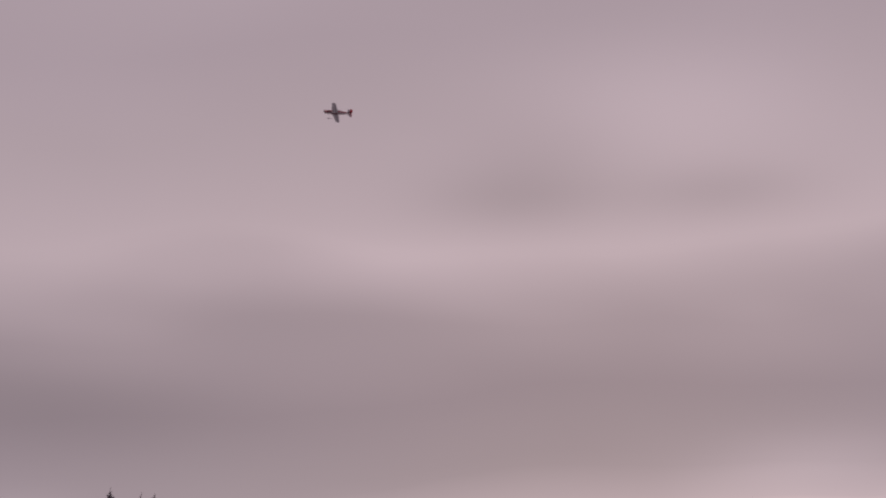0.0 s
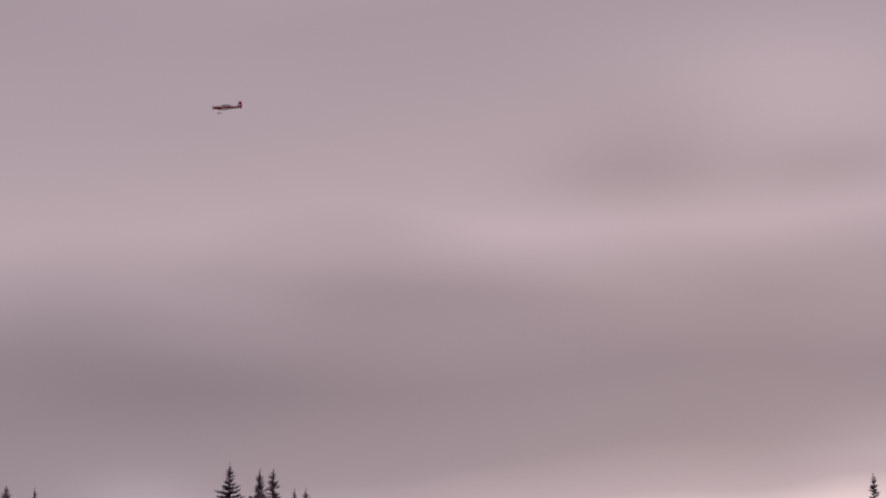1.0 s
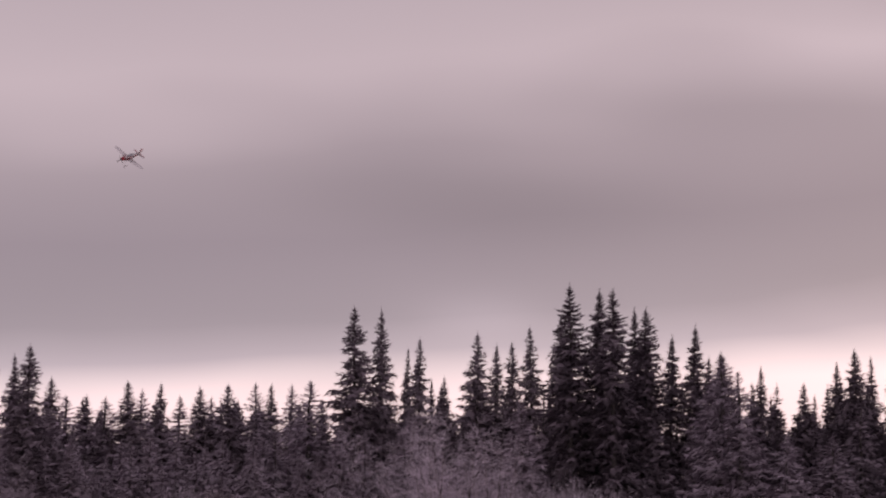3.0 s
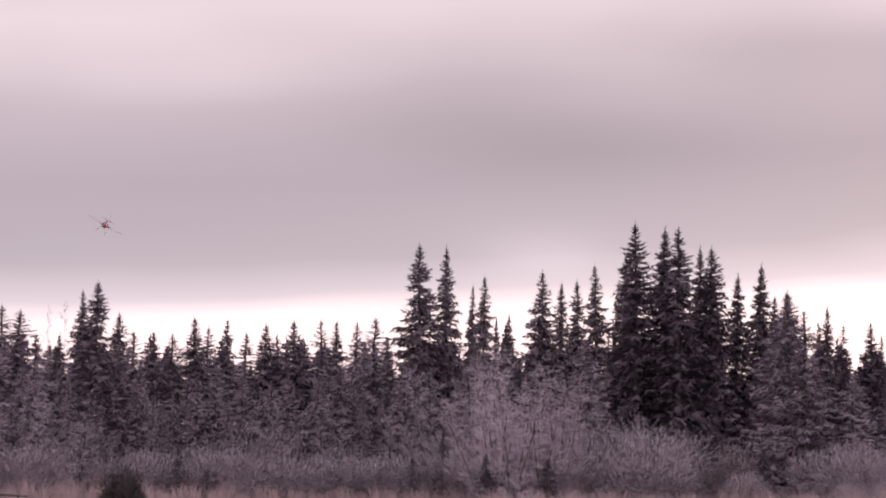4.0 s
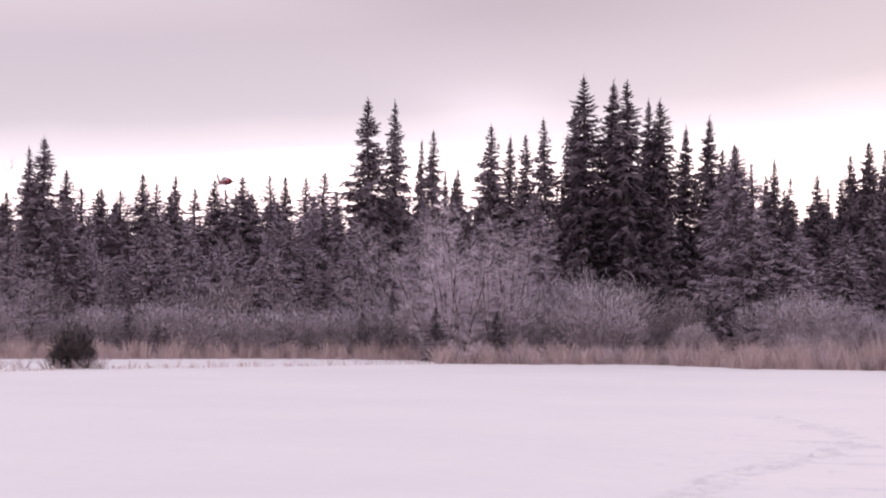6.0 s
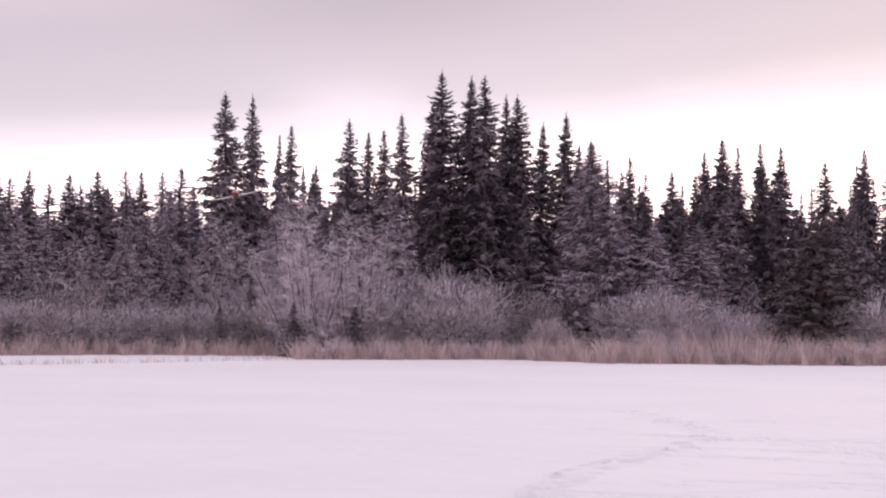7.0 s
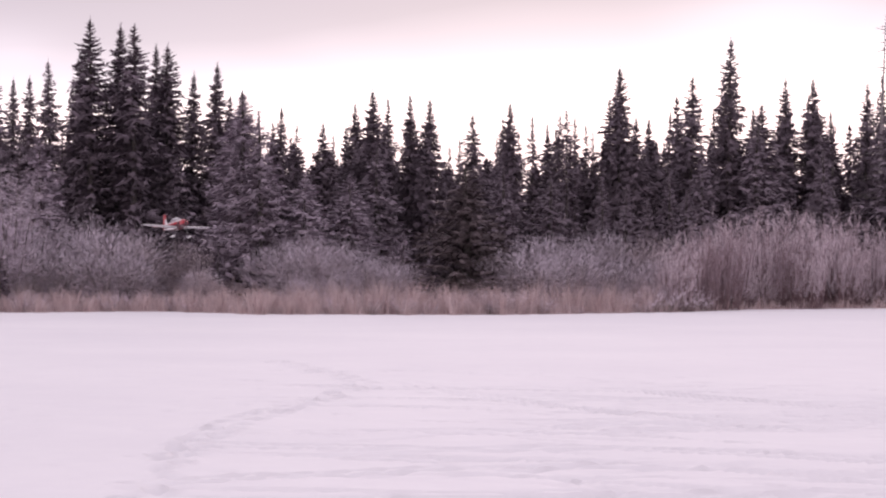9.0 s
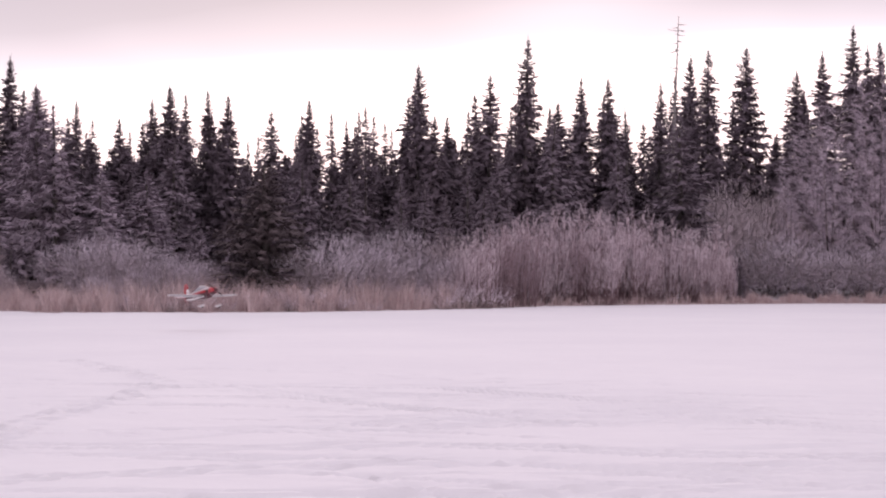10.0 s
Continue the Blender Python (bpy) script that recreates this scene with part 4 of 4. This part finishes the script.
BODY = gloss("white_body_film", (0.50, 0.42, 0.435))
MAROON = gloss("dark_red_film", (0.085, 0.02, 0.028))
RED, WHITE, BLACK = gloss("red_film", (0.42, 0.032, 0.045)), gloss("white_film", (0.76, 0.74, 0.75)), gloss("black_rubber", (0.02, 0.02, 0.022), 0.7)
# the wing's white again, dimmed to hold the underside's shade
UNDER = gloss("shaded_white_film", (0.36, 0.34, 0.355))
CLEAR = gloss("smoked_canopy", (0.34, 0.33, 0.36), 0.15)
SPAT = gloss("white_gloss_paint", (0.66, 0.64, 0.65))
METAL = material("bare_aluminium", (0.32, 0.31, 0.32), 0.4, 1.0)


def loft(sections, sides=14):
    """A closed skin through oval sections: (x, centre height, half width, half height)."""
    bm = bmesh.new()
    rings = []
    for x, z, w, h in sections:
        rings.append([bm.verts.new((x, w * math.cos(2 * math.pi * i / sides), z + h * math.sin(2 * math.pi * i / sides))) for i in range(sides)])
    for a, b in zip(rings, rings[1:]):
        for i in range(sides):
            bm.faces.new((a[i], a[(i + 1) % sides], b[(i + 1) % sides], b[i])).smooth = True
    bm.faces.new(rings[0]), bm.faces.new(reversed(rings[-1]))
    bmesh.ops.recalc_face_normals(bm, faces=bm.faces)
    return bm


def panel(stations, upright=False):
    """A flying surface through aerofoil sections: (span, lead x, trail x, thickness, rise)."""
    bm = bmesh.new()
    outline = ((0.0, 0.0), (0.06, 0.55), (0.3, 1.0), (0.65, 0.6), (1.0, 0.06), (0.65, -0.5), (0.3, -0.85), (0.06, -0.5))
    rings = []
    for s, lead, trail, thick, rise in stations:
        ring = []
        for u, v in outline:
            x, o = lead + (trail - lead) * u, thick / 2 * v
            ring.append(bm.verts.new((x, o, s) if upright else (x, s, rise + o)))
        rings.append(ring)
    n = len(outline)
    for a, b in zip(rings, rings[1:]):
        for i in range(n):
            bm.faces.new((a[i], a[(i + 1) % n], b[(i + 1) % n], b[i])).smooth = True
    bm.faces.new(rings[0]), bm.faces.new(reversed(rings[-1]))
    bmesh.ops.recalc_face_normals(bm, faces=bm.faces)
    return bm


def rod(a, b, ra, rb, sides=6):
    v, f = [], []
    tube(v, f, a, b, ra, rb, sides)
    bm = bmesh.new()
    vs = [bm.verts.new(p) for p in v]
    for q in f:
        bm.faces.new([vs[i] for i in q])
    bm.faces.new([vs[i] for i in reversed(range(sides))])
    return bm


def build_plane():
    root = tagged(new("model_aeroplane"), "red and white low-wing radio-controlled model aeroplane in flight", "model plane")
    part("fuselage", loft([(0.60, 0.02, 0.105, 0.11), (0.45, 0.025, 0.11, 0.125), (0.2, 0.025, 0.11, 0.13), (-0.1, 0.025, 0.10, 0.125), (-0.45, 0.03, 0.065, 0.105), (-0.8, 0.035, 0.032, 0.08), (-0.98, 0.04, 0.014, 0.065)]), BODY, root, "pale fuselage, dark red below")
    body = root.children[0].data
    body.materials.append(MAROON)
    for face in body.polygons:
        face.material_index = int(face.normal.z < 0.3)
    part("belly_panel", loft([(0.45, -0.085, 0.085, 0.045), (0.1, -0.09, 0.085, 0.045), (-0.3, -0.06, 0.06, 0.045), (-0.75, -0.03, 0.028, 0.028)], 10), MAROON, root, "dark red underside panel")
    cowl = part("cowl", loft([(0.60, 0.02, 0.108, 0.113), (0.70, 0.02, 0.106, 0.105), (0.79, 0.02, 0.085, 0.08), (0.825, 0.02, 0.06, 0.055)]), RED, root, "red engine cowl, darker below")
    cowl.data.materials.append(MAROON)
    for face in cowl.data.polygons:
        face.material_index = int(face.normal.z < -0.3)
    part("air_intake", loft([(0.818, 0.055, 0.045, 0.022), (0.832, 0.055, 0.04, 0.018)], 10), BLACK, cowl)
    part("canopy", loft([(0.32, 0.14, 0.02, 0.02), (0.22, 0.145, 0.07, 0.06), (0.05, 0.15, 0.085, 0.09), (-0.15, 0.145, 0.078, 0.078), (-0.38, 0.12, 0.046, 0.04), (-0.5, 0.115, 0.015, 0.015)]), CLEAR, root, "pale bubble canopy")
    for side in (1, -1):
        wing = part("wing", panel([(side * s, l, t, k, r) for s, l, t, k, r in ((0.06, 0.31, -0.09, 0.065, -0.055), (0.5, 0.25, -0.07, 0.05, -0.035), (0.88, 0.195, -0.05, 0.036, -0.018), (0.975, 0.14, -0.03, 0.024, -0.012), (1.0, 0.07, 0.0, 0.008, -0.01))]), WHITE, root, "white wing half, shade painted underneath")
        wing.data.materials.append(UNDER)
        # downward faces take the dimmed film: shade painted under the wing
        for face in wing.data.polygons:
            face.material_index = int(face.normal.z < -0.2)
        part("aileron", panel([(side * s, l, t, k, r) for s, l, t, k, r in ((0.16, -0.082, -0.145, 0.02, -0.05), (0.92, -0.05, -0.095, 0.013, -0.016))]), WHITE, wing)
        part("side_flash", loft([(0.5, 0.03, 0.012, 0.03), (0.1, 0.04, 0.014, 0.035), (-0.5, 0.045, 0.012, 0.022), (-0.85, 0.05, 0.008, 0.008)], 8), RED, root, "red flash along the fuselage").matrix_basis = pose(0, side * 0.104, 0, 0, 0, side * 5.2)
        part("body_stripe", loft([(0.4, -0.085, 0.01, 0.016), (-0.1, -0.075, 0.01, 0.02), (-0.5, -0.055, 0.01, 0.022), (-0.95, -0.02, 0.008, 0.016)], 8), WHITE, root, "white stripe low on the fuselage").matrix_basis = pose(0, side * 0.092, 0, 0, 0, side * 4.6)
        part("stabiliser", panel([(side * s, l, t, k, r) for s, l, t, k, r in ((0.02, -0.74, -0.93, 0.022, 0.045), (0.36, -0.82, -0.95, 0.014, 0.045), (0.38, -0.87, -0.94, 0.008, 0.045))]), WHITE, root, "white tailplane half")
        part("elevator", panel([(side * s, l, t, k, r) for s, l, t, k, r in ((0.04, -0.935, -1.02, 0.014, 0.045), (0.37, -0.955, -1.01, 0.009, 0.045))]), RED, root, "red elevator")
        leg = part("gear_leg", rod((0.46, side * 0.08, -0.08), (0.49, side * 0.24, -0.33), 0.005, 0.004), METAL, root, "thin metal undercarriage leg")
        part("wheel_spat", loft([(0.64, -0.34, 0.006, 0.008), (0.58, -0.342, 0.022, 0.026), (0.49, -0.345, 0.027, 0.034), (0.36, -0.34, 0.02, 0.026), (0.2, -0.33, 0.004, 0.006)], 10), SPAT, leg, "white wheel spat").location.y = side * 0.24
        part("wheel", rod((0.5, side * 0.24 - 0.012, -0.375), (0.5, side * 0.24 + 0.012, -0.375), 0.032, 0.032, 14), BLACK, leg)
    fin = part("fin", panel([(0.06, -0.68, -0.93, 0.03, 0), (0.24, -0.79, -0.95, 0.024, 0), (0.255, -0.79, -0.95, 0.022, 0)], True), WHITE, root, "white fin")
    part("fin_tip", panel([(0.255, -0.79, -0.95, 0.022, 0), (0.38, -0.85, -0.965, 0.014, 0), (0.41, -0.88, -0.96, 0.006, 0)], True), RED, fin, "red fin tip")
    part("rudder", panel([(-0.06, -0.96, -1.03, 0.014, 0), (0.0, -0.94, -1.06, 0.018, 0), (0.24, -0.955, -1.08, 0.016, 0), (0.395, -0.97, -1.05, 0.008, 0)], True), RED, root, "red rudder")
    part("tail_wheel", rod((-0.98, 0, 0.0), (-1.02, 0, -0.09), 0.008, 0.012), BLACK, root)
    hub = child("propeller_hub", None, root)
    hub.location = (0.84, 0, 0.02)
    part("spinner", loft([(-0.02, 0, 0.05, 0.05), (0.03, 0, 0.045, 0.045), (0.075, 0, 0.025, 0.025), (0.09, 0, 0.005, 0.005)], 12), MAROON, hub, "dark red spinner")
    for side in (1, -1):
        part("blade", panel([(side * s, l, t, k, 0.0) for s, l, t, k in ((0.02, 0.018, 0.0, 0.012), (0.12, 0.016, -0.012, 0.03), (0.22, 0.01, -0.008, 0.02), (0.25, 0.004, -0.002, 0.006))]), BLACK, hub)
    return root, hub


PLANE, PROPELLER = build_plane()


def motions():
    walk(PLANE, [
        (0.0, plane_pose(6.10, 120.87, 43.20, 164.7, 8.4, -23.2)),
        (0.5, plane_pose(-1.31, 122.17, 43.04, 177.3, -3.1, 15.9)),
        (1.0, plane_pose(-8.84, 119.67, 41.22, 180.8, -2.6, 19.4)),
        (1.5, plane_pose(-15.02, 112.44, 37.22, 202.6, -19.4, 24.5)),
        (2.0, plane_pose(-20.50, 104.13, 31.15, 223.7, -31.6, 42.2)),
        (2.5, plane_pose(-25.61, 99.83, 25.95, 239.4, -24.9, 44.3)),
        (3.0, plane_pose(-30.05, 96.11, 21.37, 253.4, -19.4, 42.2)),
        (4.3, plane_pose(-33.86, 91.17, 11.59, 287.8, -10.1, 26.1)),
        (4.5, plane_pose(-32.78, 89.11, 9.92, 288.6, -1.1, 26.5)),
        (5.0, plane_pose(-28.87, 83.72, 7.14, 290.0, -4.5, 10.5)),
        (5.2, plane_pose(-27.40, 82.20, 6.84, 290.8, -4.8, 15.6)),
        (6.3, plane_pose(-17.41, 74.34, 7.50, 301.2, 0.3, -20.7)),
        (6.5, plane_pose(-15.89, 72.91, 7.41, 296.3, -0.7, -20.7)),
        (7.0, plane_pose(-12.04, 67.90, 6.07, 277.7, -1.1, -12.0)),
        (7.5, plane_pose(-9.38, 64.75, 4.71, 284.5, 6.0, -3.8)),
        (8.0, plane_pose(-6.77, 61.16, 4.21, 287.3, 5.0, 7.0)),
        (8.5, plane_pose(-4.02, 57.30, 3.68, 294.5, 5.0, 2.6)),
        (9.0, plane_pose(-1.17, 53.50, 2.89, 290.9, 4.0, 1.6)),
        (9.5, plane_pose(1.74, 51.00, 1.83, 289.0, 4.0, -1.8)),
        (10.0, plane_pose(4.88, 49.40, 0.95, 289.9, 8.0, 0.2)),
    ])
    walk(PROPELLER, [(i / 10, pose(0.84, 0, 0.02, (i * 77) % 360, 0, 0)) for i in range(101)])


motions()
